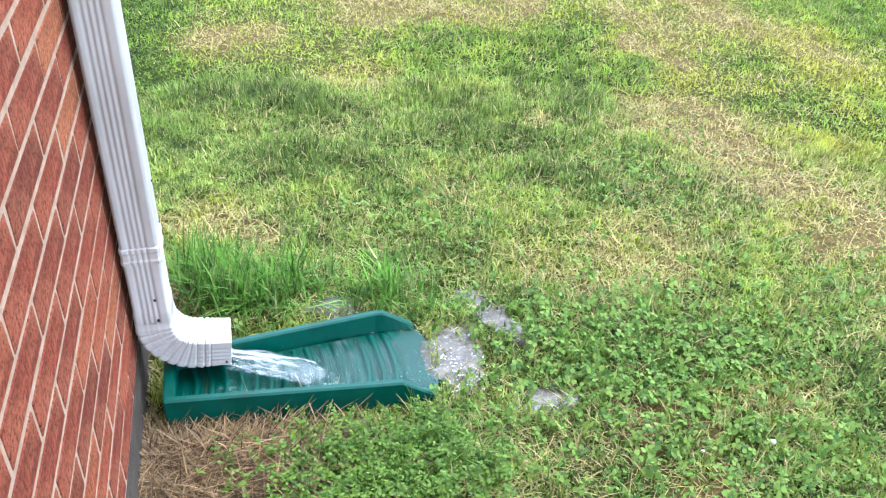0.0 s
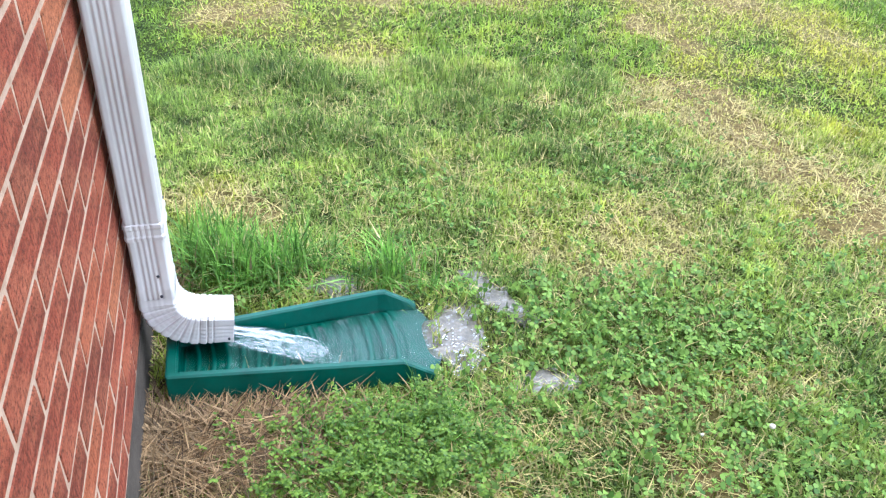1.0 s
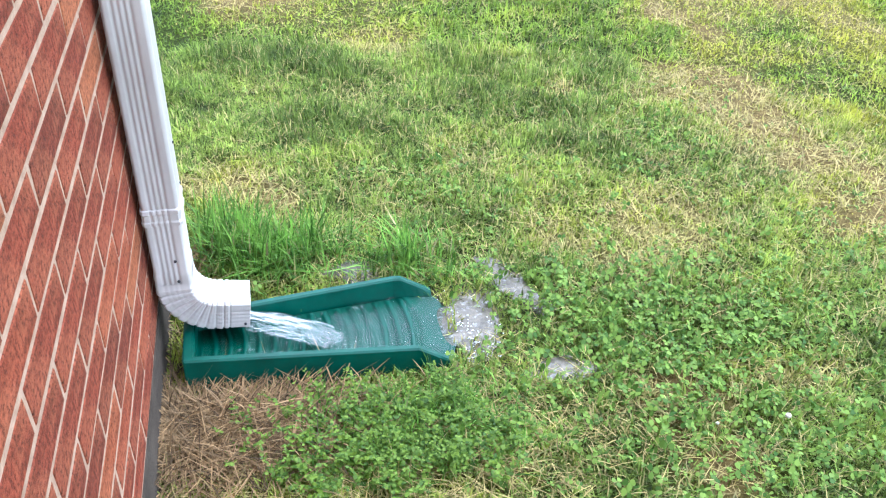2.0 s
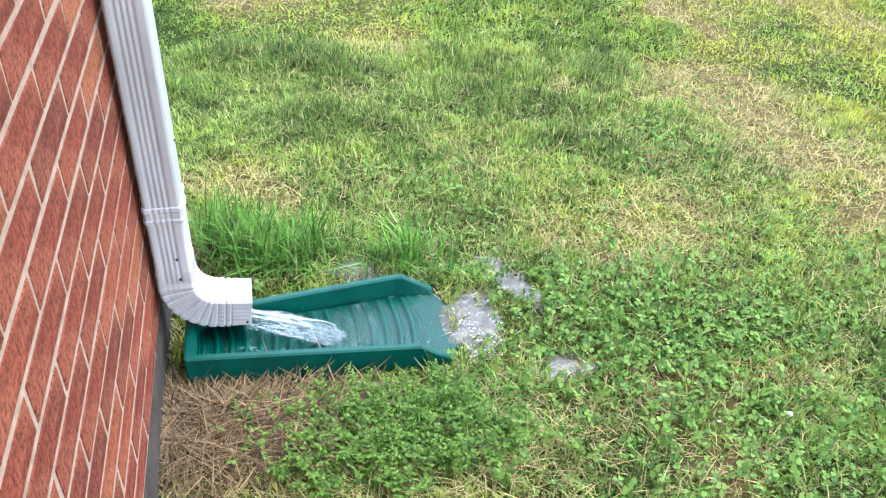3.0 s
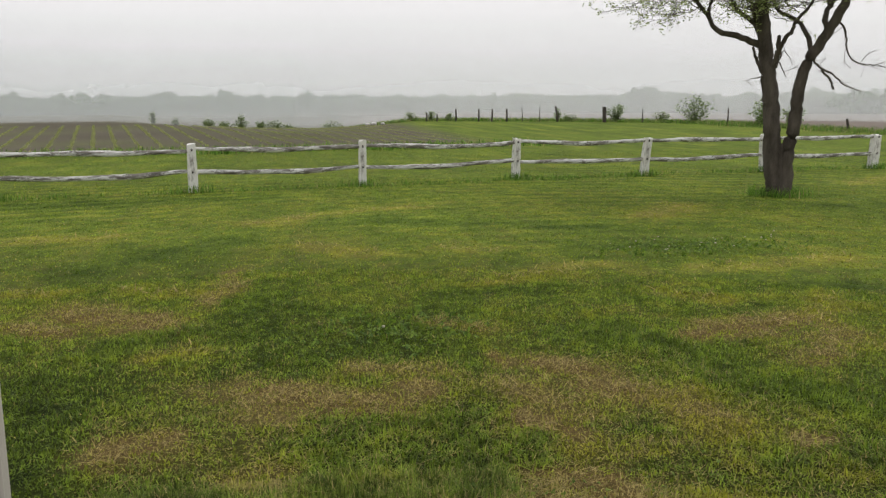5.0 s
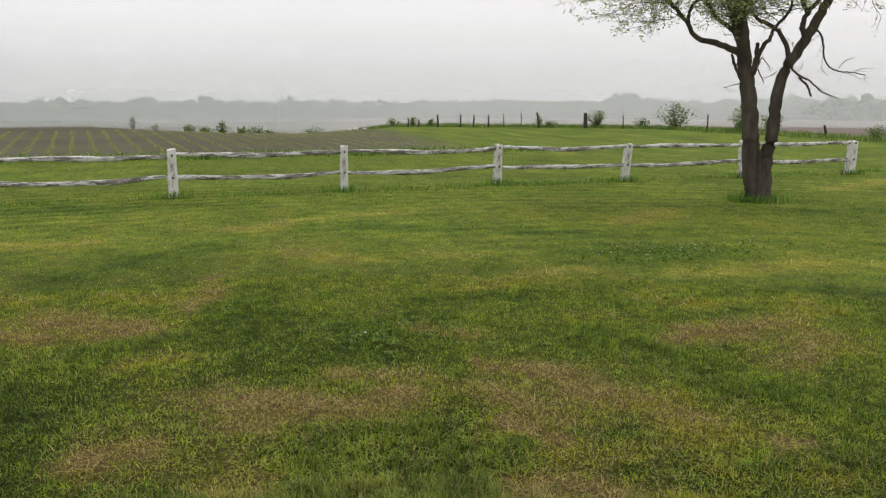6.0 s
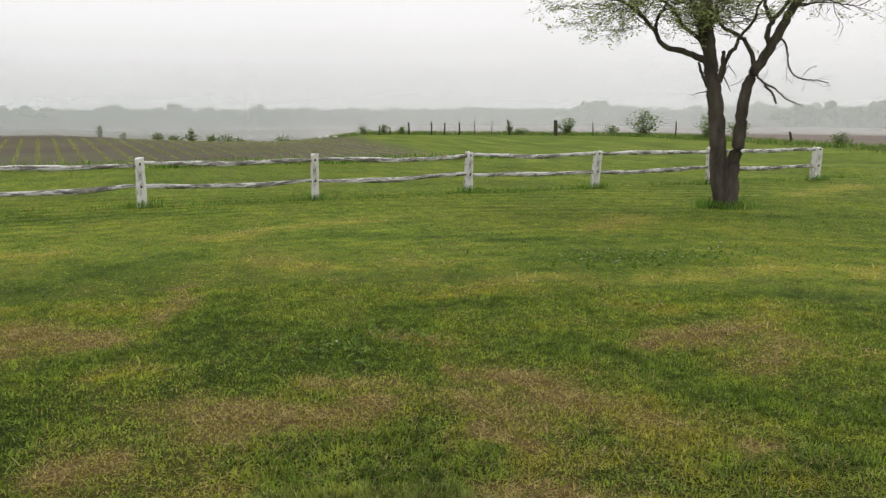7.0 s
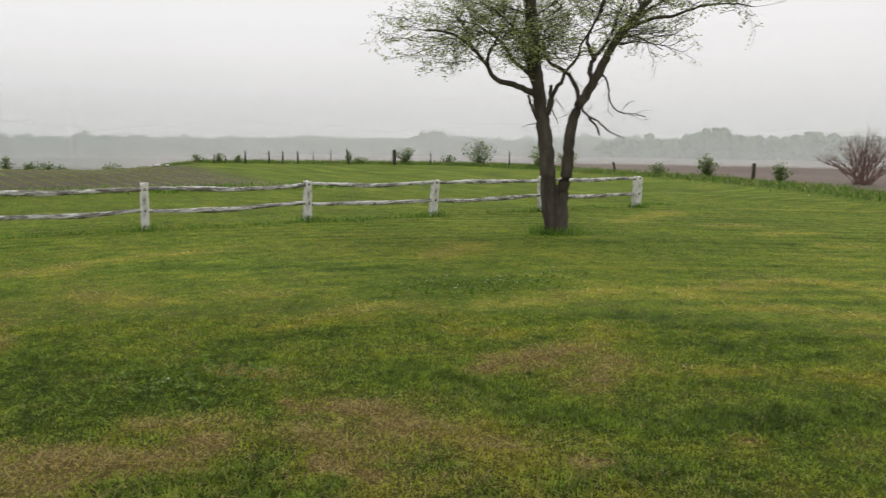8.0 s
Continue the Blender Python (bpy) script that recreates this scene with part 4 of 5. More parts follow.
def leaf_cloud(name, centres, count, spread_m, size, material, seed, flat=0.6):
    """Many small leaves round twig points, each a bent pair of triangles."""
    r = np.random.RandomState(seed)
    c = np.asarray(centres)[r.randint(0, len(centres), count)] + r.normal(0, 1, (count, 3)) * np.array([spread_m, spread_m, spread_m * flat])
    a = r.normal(0, 1, (count, 3))
    a[:, 2] *= 0.5
    a /= np.linalg.norm(a, axis=1, keepdims=True)
    b = np.cross(a, r.normal(0, 1, (count, 3)))
    b /= np.linalg.norm(b, axis=1, keepdims=True)
    s = size * r.uniform(0.6, 1.3, (count, 1))
    v = np.stack([c - a * s, c + b * s * 0.42, c + a * s, c - b * s * 0.42], 1).reshape(-1, 3)
    f = np.arange(count * 4)
    return from_arrays(name, v, f, np.full(count, 4), material)


def yard_tree():
    rng = random.Random(11)
    base = (10.45, 9.43, float(land(np.array([10.4]), np.array([9.46]))[0]))
    tree = thing("tree", base, "two-stemmed yard tree with dark bark and thin young leaves", "tree")
    tree.rotation_euler = (0, 0, radians(-35))
    twigs = []
    wood = bmesh.new()
    fine = bmesh.new()

    def grow(start, heading, length, radius, depth, leafy=True):
        pts, p, d = [start], Vector(start), Vector(heading).normalized()
        steps = 5
        for _ in range(steps):
            d = (d + Vector((rng.uniform(-0.33, 0.33), rng.uniform(-0.33, 0.33), rng.uniform(-0.25, 0.30)))).normalized()
            p = p + d * (length / steps)
            pts.append(p.copy())
        tube(fine, pts, [max(radius * (1 - 0.8 * i / steps), 0.0025) for i in range(steps + 1)], 4)
        if depth == 0:
            if leafy:
                twigs.extend(pts[2:])
            return
        for i in range(1, steps + 1):
            for _ in range(2 if depth > 1 else 1):
                if rng.random() < 0.58:
                    h = (d + Vector((rng.uniform(-1, 1), rng.uniform(-1, 1), rng.uniform(-0.5, 0.6)))).normalized()
                    grow(pts[i], h, length * rng.uniform(0.45, 0.7), radius * 0.5, depth - 1, leafy)

    for n, (path, r0, r1) in enumerate(BOUGHS):
        pts = limb_points(path, rng, 0.012)
        m = len(pts) - 1
        radii = [r0 + (r1 - r0) * (i / m) ** 0.75 for i in range(m + 1)]
        if n < 2:
            radii[0] *= 1.75
            radii[1] *= 1.45
            radii[2] *= 1.22
            radii[3] *= 1.08
        tube(wood, pts, radii, 10, rng, 0.07)
        for i in range(m // 2, m + 1):
            if pts[i].z > (2.6 if pts[i].x < -1.0 else 2.8 if pts[i].x < 0.3 else 3.2):
                for _ in range(2):
                    if rng.random() < (0.50 if pts[i].x < -0.3 else 0.40):
                        out = Vector((rng.uniform(-1, 1) + 0.35 * (1 if pts[i].x > 0.4 else -1), rng.uniform(-1, 1), rng.uniform(-0.45 if pts[i].x < -0.9 else -0.1, 0.55)))
                        grow(pts[i], out, rng.uniform(0.50, 0.95), radii[i] * 0.22 + 0.002, 2)
    trunk = part("trunk", wood, BARK, tree, "dark furrowed trunk and limbs", smooth=True)
    for path, r0, r1 in DEAD:
        pts = limb_points(path, rng, 0.01)
        m = len(pts) - 1
        bm = bmesh.new()
        tube(bm, pts, [r0 + (r1 - r0) * i / m for i in range(m + 1)], 6, rng, 0.1)
        part("dead_branch", bm, BARK, tree, "bare broken branch")
        if r1 < 0.01:
            for i in range(3, m + 1, 3):
                for _ in range(1):
                    grow(pts[i], (rng.uniform(-0.6, 1), rng.uniform(-1, 1), rng.uniform(-0.8, 0.4)), rng.uniform(0.12, 0.32), 0.005, 1, False)
    part("twig_mass", fine, BARK, tree, "tangle of thin dark twigs")
    crown = new("crown", leaf_cloud("crown", [tuple(p) for p in twigs], 30000, 0.055, 0.025, LEAF, 5))
    crown.parent = tree
    tagged(crown, "sparse pale green young leaves")
    return tree


yard_tree()


# ---------- shrubs, far posts and fields ----------
def z_at(x, y):
    return float(land(np.array([float(x)]), np.array([float(y)]))[0])


def shrub(x, y, height, width, seed, leaves, label="small leafy green shrub in the field edge"):
    rng = random.Random(seed)
    ob = thing("shrub", (x, y, z_at(x, y)), label, "shrub", "shrubs along the field edge")
    bm = bmesh.new()
    tips = []
    for _ in range(16):
        a, lean = rng.uniform(0, 6.28), rng.uniform(0.1, 1.0)
        pts = [Vector((0, 0, -0.05))]
        for s in range(1, 6):
            t = s / 5
            pts.append(Vector((math.cos(a) * lean * width / 2 * t, math.sin(a) * lean * width / 2 * t, height * t * (1.05 - 0.45 * lean) * rng.uniform(0.85, 1.1))))
        tube(bm, pts, [0.02 * (1 - 0.16 * i) for i in range(6)], 4)
        tips.extend(tuple(p) for p in pts[1:])
    part("stem_cluster", bm, POSTWOOD, ob)
    leaf = new("foliage", leaf_cloud("foliage", tips, int(leaves * 1.6), 0.085 * width, 0.050 + 0.015 * height, SHRUB, seed))
    leaf.parent = ob
    return ob


SHRUBS = [(29.25, 36.41, 1.45, 1.9, 520), (26.5, 39.82, 0.95, 1.2, 420), (30.1, 32.3, 1.15, 1.9, 620), (30.4, 30.6, 1.05, 1.3, 420), (28.3, 38.2, 0.6, 0.9, 200), (30.35, 21.83, 0.95, 1.1, 380), (30.03, 18.15, 0.7, 1.0, 300),
          (30.45, 24.59, 0.5, 1.2, 220), (2.68, 60.33, 1.0, 0.6, 260), (4.16, 60.26, 0.7, 0.7, 200), (5.5, 51.6, 0.5, 1.0, 220), (6.5, 51.5, 0.5, 1.2, 260)]
SHRUBS += [(7.5, 51.4, 0.95, 0.9, 300), (8.6, 51.2, 0.65, 1.3, 320), (9.5, 51.1, 0.75, 1.3, 340), (10.2, 51.0, 0.6, 1.1, 240), (12.6, 49.5, 0.6, 1.9, 420),
           (16.6, 46.4, 0.55, 0.9, 160), (17.7, 45.9, 0.6, 0.8, 160), (18.6, 45.4, 0.45, 0.9, 140), (24.4, 41.5, 0.4, 1.3, 180), (23.9, 41.9, 0.7, 0.5, 90)]
for n, (x, y, h, w, q) in enumerate(SHRUBS):
    shrub(x, y, h, w, 200 + n, q)


def far_post(x, y, h, r, lean):
    bm = bmesh.new()
    tube(bm, [(0, 0, -0.1), (0.01, 0, h * 0.5), (0.0, 0.01, h)], [r, r * 0.95, r * 0.85], 7)
    ob = new("field_post", mesh_of("field_post", bm, POSTWOOD))
    ob.location, ob.rotation_euler = (x, y, z_at(x, y)), (0, radians(lean), 0)
    return tagged(ob, "dark weathered wooden post in the field boundary", "field post", "posts of the field boundary")


BOUND = [(12.5, 47.5), (16.5, 46.2), (20.5, 44.0), (24.5, 41.0), (27.5, 38.0), (29.0, 34.0), (29.0, 29.5), (28.8, 22.0), (27.6, 16.0), (24.8, 11.0), (21.0, 4.0)]
POLE = [(17.18, 45.31, 0.5, 0.04, 0), (17.72, 45.03, 0.45, 0.04, 2), (18.71, 44.5, 0.72, 0.055, -2), (19.85, 43.84, 0.72, 0.05, 0), (20.49, 43.46, 0.7, 0.05, 3), (21.23, 43.0, 0.72, 0.05, 0), (21.97, 42.49, 0.8, 0.025, -3),
        (22.76, 41.93, 0.85, 0.025, 2), (23.58, 41.31, 0.9, 0.05, -8), (25.62, 39.67, 0.85, 0.12, 0), (27.17, 38.29, 0.75, 0.035, 0), (29.24, 33.84, 0.85, 0.04, 2), (29.95, 26.8, 0.55, 0.06, -14), (29.6, 19.05, 0.75, 0.08, 4)]
for x, y, h, r, lean in POLE:
    far_post(x, y, h, r, lean)


def bare_bush(x, y):
    rng = random.Random(77)
    ob = thing("bare_bush", (x, y, z_at(x, y)), "leafless reddish multi-stemmed bush in the long grass", "bush")
    for _ in range(38):
        a, lean = rng.uniform(0, 6.28), rng.uniform(0.1, 1.0)
        h = rng.uniform(1.2, 2.1)
        bm = bmesh.new()
        pts = [Vector((rng.uniform(-0.3, 0.3), rng.uniform(-0.3, 0.3), -0.05))]
        for s in range(1, 8):
            t = s / 7
            pts.append(pts[0] + Vector((math.cos(a) * lean * 1.9 * t + rng.uniform(-0.05, 0.05), math.sin(a) * lean * 1.9 * t + rng.uniform(-0.05, 0.05), h * t * (1.1 - 0.45 * lean * t))))
        tube(bm, pts, [0.022 * (1 - 0.11 * i) for i in range(8)], 4)
        for i in range(2, 7):
            for _ in range(3):
                d = Vector((math.cos(a) * lean + rng.uniform(-0.6, 0.6), math.sin(a) * lean + rng.uniform(-0.6, 0.6), rng.uniform(0.3, 1.2))).normalized()
                tube(bm, [pts[i], pts[i] + d * 0.28, pts[i] + d * 0.55 + Vector((0, 0, 0.05))], [0.008, 0.006, 0.003], 3)
        part("stem", bm, TWIG, ob)
    return ob


bare_bush(31.9, 15.9)

rng = random.Random(9)
for x, y, s in ((12.9, 42.7, 0.17), (13.2, 42.6, 0.20), (13.65, 42.4, 0.13)):
    bm = bmesh.new()
    bmesh.ops.create_icosphere(bm, subdivisions=2, radius=s)
    for v in bm.verts:
        v.co *= 1 + 0.25 * noise.noise(v.co * 4 + Vector((x, y, 0)))
        v.co.z *= 0.6
    ob = new("field_stone", mesh_of("field_stone", bm, ROCK))
    ob.location = (x, y, z_at(x, y) + s * 0.3)
    tagged(ob, "pale stone lying at the field edge", "stone", "stones at the field edge")


def blades(n, px, py, height, width, dry, seed, lay=0.5, base=None):
    """Ribbon blades with one bend: five corners, a quad and a triangle each."""
    r = np.random.RandomState(seed)
    a = r.uniform(0, 2 * np.pi, n)
    h = height * r.uniform(0.55, 1.25, n)
    w = width * r.uniform(0.6, 1.2, n) * 0.5
    lean = np.minimum(h * lay * r.uniform(0.2, 1.6, n), 1.5 * h)
    d = np.stack([np.cos(a), np.sin(a)], -1)
    side = np.stack([-np.sin(a), np.cos(a)], -1)
    z0 = (land(px, py) if base is None else base) - 0.003
    up = np.sqrt(np.maximum(h ** 2 - np.minimum(lean, 0.95 * h) ** 2, (0.12 * h) ** 2))
    root = np.stack([px, py], -1)
    mid, tip = root + d * (lean * 0.32)[:, None], root + d * lean[:, None]
    v = np.zeros((n, 5, 3))
    v[:, 0, :2], v[:, 1, :2] = root - side * w[:, None], root + side * w[:, None]
    v[:, 2, :2], v[:, 3, :2] = mid + side * (w * 0.85)[:, None], mid - side * (w * 0.85)[:, None]
    v[:, 4, :2] = tip
    v[:, :2, 2] = z0[:, None]
    v[:, 2:4, 2] = (z0 + up * 0.58)[:, None]
    v[:, 4, 2] = z0 + up
    o = np.arange(n)[:, None] * 5
    f = (o + np.array([[0, 1, 2, 3, 3, 2, 4]])).ravel()
    return v.reshape(-1, 3), f, np.tile([4, 3], n), np.repeat(dry, 5)


def free_of_things(x, y):
    ok = (x > 0.012) | (y > 0.50)
    ok &= ~((x > 0.045) & (x < 0.672) & (y > -0.196) & (y < 0.092))
    rag = 0.42 * wavy(x, y, 45, 71)
    ok &= ~((((x - 0.735) / 0.075) ** 2 + ((y + 0.06) / 0.14) ** 2) < 0.45 + rag)
    ok &= ~((((x - 0.91) / 0.08) ** 2 + ((y + 0.25) / 0.048) ** 2) < 0.36 + rag)
    du, dv = (x - 0.88) * 0.858 + (y - 0.07) * 0.514, (y - 0.07) * 0.858 - (x - 0.88) * 0.514
    ok &= ~(((du / 0.046) ** 2 + (dv / 0.135) ** 2) < 0.40 + rag)
    ok &= ~((((x - 0.47) / 0.07) ** 2 + ((y - 0.19) / 0.04) ** 2) < 0.3 + rag)
    return ok


def lawn_zone(name, count, r0, r1, az0, az1, height, width, seed, label, material):
    r = np.random.RandomState(seed)
    rad = np.sqrt(r.uniform(r0 ** 2, r1 ** 2, count))
    a = np.radians(r.uniform(az0, az1, count))
    x, y = 0.27 + rad * np.sin(a), -1.6 + rad * np.cos(a)
    bare, dry, lush = bareness(x, y), dryness(x, y), streaks(x, y, LUSH_AT)
    keep = free_of_things(x, y) & (r.uniform(0, 1, count) > (0.85 if r1 < 4 else 0.6) * bare) & (r.uniform(0, 1, count) > 0.2 * dry)
    x, y, dry, lush = x[keep], y[keep], dry[keep], lush[keep]
    n = len(x)
    mask = (r.uniform(0, 1, n) < np.clip(dry * (1.0 if r1 < 4 else 0.6) + (0.08 if r1 < 4 else 0.02), 0, 0.9)).astype(float) * r.uniform(0.55, 1.0, n)
    h = height * (1 + 0.8 * lush + 0.28 * wavy(x, y, 5, 12) + 0.38 * wavy(x, y, 19, 13)) * (1 - 0.35 * dry)
    v, f, s, at = blades(n, x, y, h, width, mask, seed + 1, 0.95)
    ob = new(name, from_arrays(name, v, f, s, material, (("dry", at), ("tone", np.repeat(tone(x, y), 5)))))
    return tagged(ob, label, "grass", kind="stuff")


lawn_zone("lawn_grass", 240000, 0.75, 3.3, -24, 68, 0.036, 0.0048, 1, "short mown lawn grass with straw-coloured blades", GRASS)
lawn_zone("lawn_grass", 260000, 3.3, 7.5, -24, 68, 0.029, 0.0065, 2, "short mown lawn grass with worn straw patches", GRASS_MID)
lawn_zone("lawn_grass", 200000, 7.5, 17.0, -20, 66, 0.022, 0.010, 3, "short mown lawn grass", GRASS_FAR)
lawn_zone("lawn_grass", 90000, 17.0, 27.0, -16, 64, 0.024, 0.014, 4, "grass beyond the rail fence", GRASS_FAR)


def tuft_field(name, centres, per, spread_m, height, width, seed, label, material=LUSH, dry=0.06, lay=0.5, hue=0.34):
    r = np.random.RandomState(seed)
    c = np.repeat(np.asarray(centres, float), per, 0) + r.normal(0, spread_m, (len(centres) * per, 2))
    keep = free_of_things(c[:, 0], c[:, 1])
    x, y = c[keep, 0], c[keep, 1]
    n = len(x)
    m = (r.uniform(0, 1, n) < dry) * r.uniform(0.6, 1, n)
    v, f, s, at = blades(n, x, y, np.full(n, height), width, m, seed, lay)
    ob = new(name, from_arrays(name, v, f, s, material, (("dry", at), ("tone", np.full(len(at), hue)))))
    return tagged(ob, label, "grass", kind="stuff")


tuft_field("long_grass", [(0.14, 0.28), (0.22, 0.26), (0.30, 0.27), (0.22, 0.34), (0.36, 0.30), (0.12, 0.40), (0.62, 0.22)], 130, 0.035, 0.16, 0.0055, 21, "clump of long uncut grass behind the splash block", LUSH, 0.05, 0.75)
tuft_field("long_grass", [(0.5, 0.2), (0.58, 0.17), (0.73, 0.15), (0.44, 0.27), (0.30, 0.2)], 60, 0.04, 0.10, 0.005, 22, "long grass beside the splash block", LUSH, 0.1, 0.8)
tuft_field("long_grass", [(0.60, -0.40), (0.55, -0.33), (0.66, -0.36), (0.42, -0.42), (0.50, -0.38), (0.36, -0.36), (0.48, -0.46), (0.62, -0.30), (0.72, -0.42)], 130, 0.045, 0.075, 0.0045, 23, "bright grass in front of the splash block", LUSH, 0.05, 0.9)
post_tufts = [(p[0] + dx, p[1] - 0.1) for p in POSTS for dx in (-0.15, 0.0, 0.15)] + [(10.45 + 0.30 * math.cos(k * 0.7), 9.4 + 0.28 * math.sin(k * 0.7)) for k in range(14)]
tuft_field("long_grass", post_tufts, 60, 0.12, 0.17, 0.011, 24, "uncut grass round the posts and tree", LUSH, 0.08, 0.5)
r_line = np.random.RandomState(8)
line = [(-2 + 20 * t, 13.45 + 0.1 * r_line.normal()) for t in r_line.uniform(0, 1, 160)]
tuft_field("long_grass", line, 24, 0.16, 0.085, 0.010, 25, "uncut grass under the fence rails", LUSH, 0.1, 0.6)
edge = []
for (ax, ay), (bx, by) in zip(BOUND, BOUND[1:]):
    for t in r_line.uniform(0, 1, 110):
        edge.append((ax + (bx - ax) * t + r_line.normal(0, 0.5) + 0.9, ay + (by - ay) * t + r_line.normal(0, 0.5) + 0.5))
tuft_field("long_grass", edge, 26, 0.5, 0.24, 0.020, 26, "tall green grass along the field boundary", LUSH, 0.22, 0.7, 0.28)
tuft_field("long_grass", [(x, 24.6 + 0.35 * r_line.normal()) for x in r_line.uniform(-14, 14, 260)], 14, 0.3, 0.24, 0.035, 27, "rough grass strip before the corn rows", LUSH, 0.15, 0.5)


def scattered(name, count, sampler, length, width, seed, label, lift=0.012, material=STRAW):
    """Loose straw lying flat in all directions."""
    r = np.random.RandomState(seed)
    x, y = sampler(r, count)
    keep = free_of_things(x, y) & ~((x > 0.02) & (x < 0.68) & (y > -0.245) & (y < 0.13))
    x, y = x[keep], y[keep]
    n = len(x)
    v, f, s, at = blades(n, x, y, length * r.uniform(0.6, 1.3, n), width, np.clip(r.uniform(0.5, 1.4, n), 0, 1), seed, 3.0, land(x, y) + r.uniform(0, lift, n))
    ob = new(name, from_arrays(name, v, f, s, material, (("dry", at), ("tone", np.full(len(at), 0.34)))))
    return tagged(ob, label, "straw", kind="stuff")


scattered("dry_clippings", 5200, lambda r, n: (np.abs(r.normal(0.02, 0.17, n)) + 0.012, r.normal(-0.29, 0.075, n)), 0.085, 0.0032, 31, "brown dry clippings between wall and splash block", 0.03, MULCH)
scattered("dry_clippings", 900, lambda r, n: (r.uniform(0.012, 0.07, n), r.uniform(-0.3, 0.3, n)), 0.06, 0.0026, 32, "dry clippings along the foot of the wall", 0.03, MULCH)
scattered("dry_clippings", 12000, lambda r, n: (r.uniform(0.1, 3.4, n), r.uniform(-0.8, 2.6, n)), 0.046, 0.0022, 33, "loose straw clippings scattered on the lawn", 0.035)
def worn(r, n):
    """Places in the worn drifts of the open lawn."""
    x, y = r.uniform(-0.5, 5.5, n * 14), r.uniform(0.3, 5.5, n * 14)
    keep = r.uniform(0, 1, n * 14) < patches(x, y) ** 1.8 * np.clip(0.45 + 0.8 * wavy(x, y, 9, 91) + 0.6 * wavy(x, y, 23, 92), 0.04, 1)
    return x[keep], y[keep]


scattered("dry_clippings", 11000, worn, 0.050, 0.0036, 35, "pale straw clippings on the worn patches of the lawn", 0.03)
def yellowed(r, n):
    """Places in the yellowed drifts further out."""
    x, y = r.uniform(-1.0, 16.5, n * 12), r.uniform(0.6, 12.0, n * 12)
    keep = (r.uniform(0, 1, n * 12) < 0.85 * streaks(x, y, LIGHT) ** 2.5 * np.clip(0.5 + 0.8 * wavy(x, y, 5, 93) + 0.6 * wavy(x, y, 14, 94), 0.03, 1)) & (np.hypot(x, y) > 3.5)
    return x[keep], y[keep]


scattered("dry_clippings", 9000, yellowed, 0.075, 0.0085, 36, "straw clippings left by the mower on the open lawn", 0.02)
scattered("dry_clippings", 2600, lambda r, n: (np.abs(r.normal(0.55, 0.35, n)), r.normal(-0.45, 0.12, n)), 0.05, 0.0022, 34, "loose straw clippings in front of the splash block", 0.02)


def clover_patch(name, count, sampler, size, seed, label, material, rise=0.045):
    """Three-leaflet leaves, each leaflet a rounded fan."""
    r = np.random.RandomState(seed)
    x, y = sampler(r, count)
    keep = free_of_things(x, y)
    x, y = x[keep], y[keep]
    n = len(x)
    z = land(x, y) + rise * r.uniform(0.35, 1.0, n)
    turn = r.uniform(0, 2 * np.pi, n)
    s = size * r.uniform(0.45, 1.25, n)
    tilt = r.normal(0, 0.55, (n, 2))
    shape = [(0.02, 0.0), (0.42, -0.40), (0.82, -0.42), (1.02, -0.16), (0.93, 0.0), (1.02, 0.16), (0.82, 0.42), (0.42, 0.40)]
    vs = []
    for k in range(3):
        ang = turn + k * 2 * np.pi / 3
        for u, w in shape:
            dx = s * (u * np.cos(ang) - w * np.sin(ang))
            dy = s * (u * np.sin(ang) + w * np.cos(ang))
            vs.append(np.stack([x + dx, y + dy, z + tilt[:, 0] * dx + tilt[:, 1] * dy + 0.22 * s * abs(w) - 0.12 * s * u], -1))
    v = np.stack(vs, 1).reshape(-1, 3)
    f = np.arange(n * 24)
    ob = new(name, from_arrays(name, v, f, np.full(n * 3, 8), material))
    return tagged(ob, label, "clover", kind="stuff")


def leafy_weeds(spots, count, sd, seed):
    """Upright weeds: leaning stems set with small paired leaflets."""
    r = np.random.RandomState(seed)
    c = np.asarray(spots)[r.randint(0, len(spots), count)] + r.normal(0, sd, (count, 2))
    c = c[free_of_things(c[:, 0], c[:, 1])]
    base = np.repeat(c, 5, 0) + r.normal(0, 0.006, (len(c) * 5, 2))
    n, nodes = len(base), 8
    a, tall = r.uniform(0, 2 * np.pi, n), r.uniform(0.025, 0.115, n)
    out = np.stack([np.cos(a), np.sin(a)], -1) * (tall * r.uniform(0.2, 0.9, n))[:, None]
    vs = []
    for k in range(nodes):
        t = (k + 1.0) / nodes
        p = np.concatenate([base + out * t ** 1.3, (land(base[:, 0], base[:, 1]) + tall * (t - 0.18 * t * t))[:, None]], 1)
        for side in (-1, 1):
            w = a + side * r.uniform(0.7, 1.5, n) + (k % 2) * 0.5
            ln = 0.0135 * (1.15 - 0.6 * t) * r.uniform(0.6, 1.3, n)
            d = np.stack([np.cos(w), np.sin(w), r.uniform(-0.35, 0.5, n)], -1)
            e = np.stack([-np.sin(w), np.cos(w), r.uniform(-0.4, 0.4, n)], -1)
            q, b = (ln * 0.30)[:, None], ln[:, None]
            vs += [p, p + d * b * 0.35 + e * q, p + d * b * 0.75 + e * q * 0.9, p + d * b, p + d * b * 0.75 - e * q * 0.9, p + d * b * 0.35 - e * q]
    v = np.stack(vs, 1).reshape(-1, 3)
    ob = new("leafy_weeds", from_arrays("leafy_weeds", v, np.arange(len(v)), np.full(len(v) // 6, 6), WEED))
    return tagged(ob, "bushy leafy green weeds in front of the splash block", "weeds", kind="stuff")


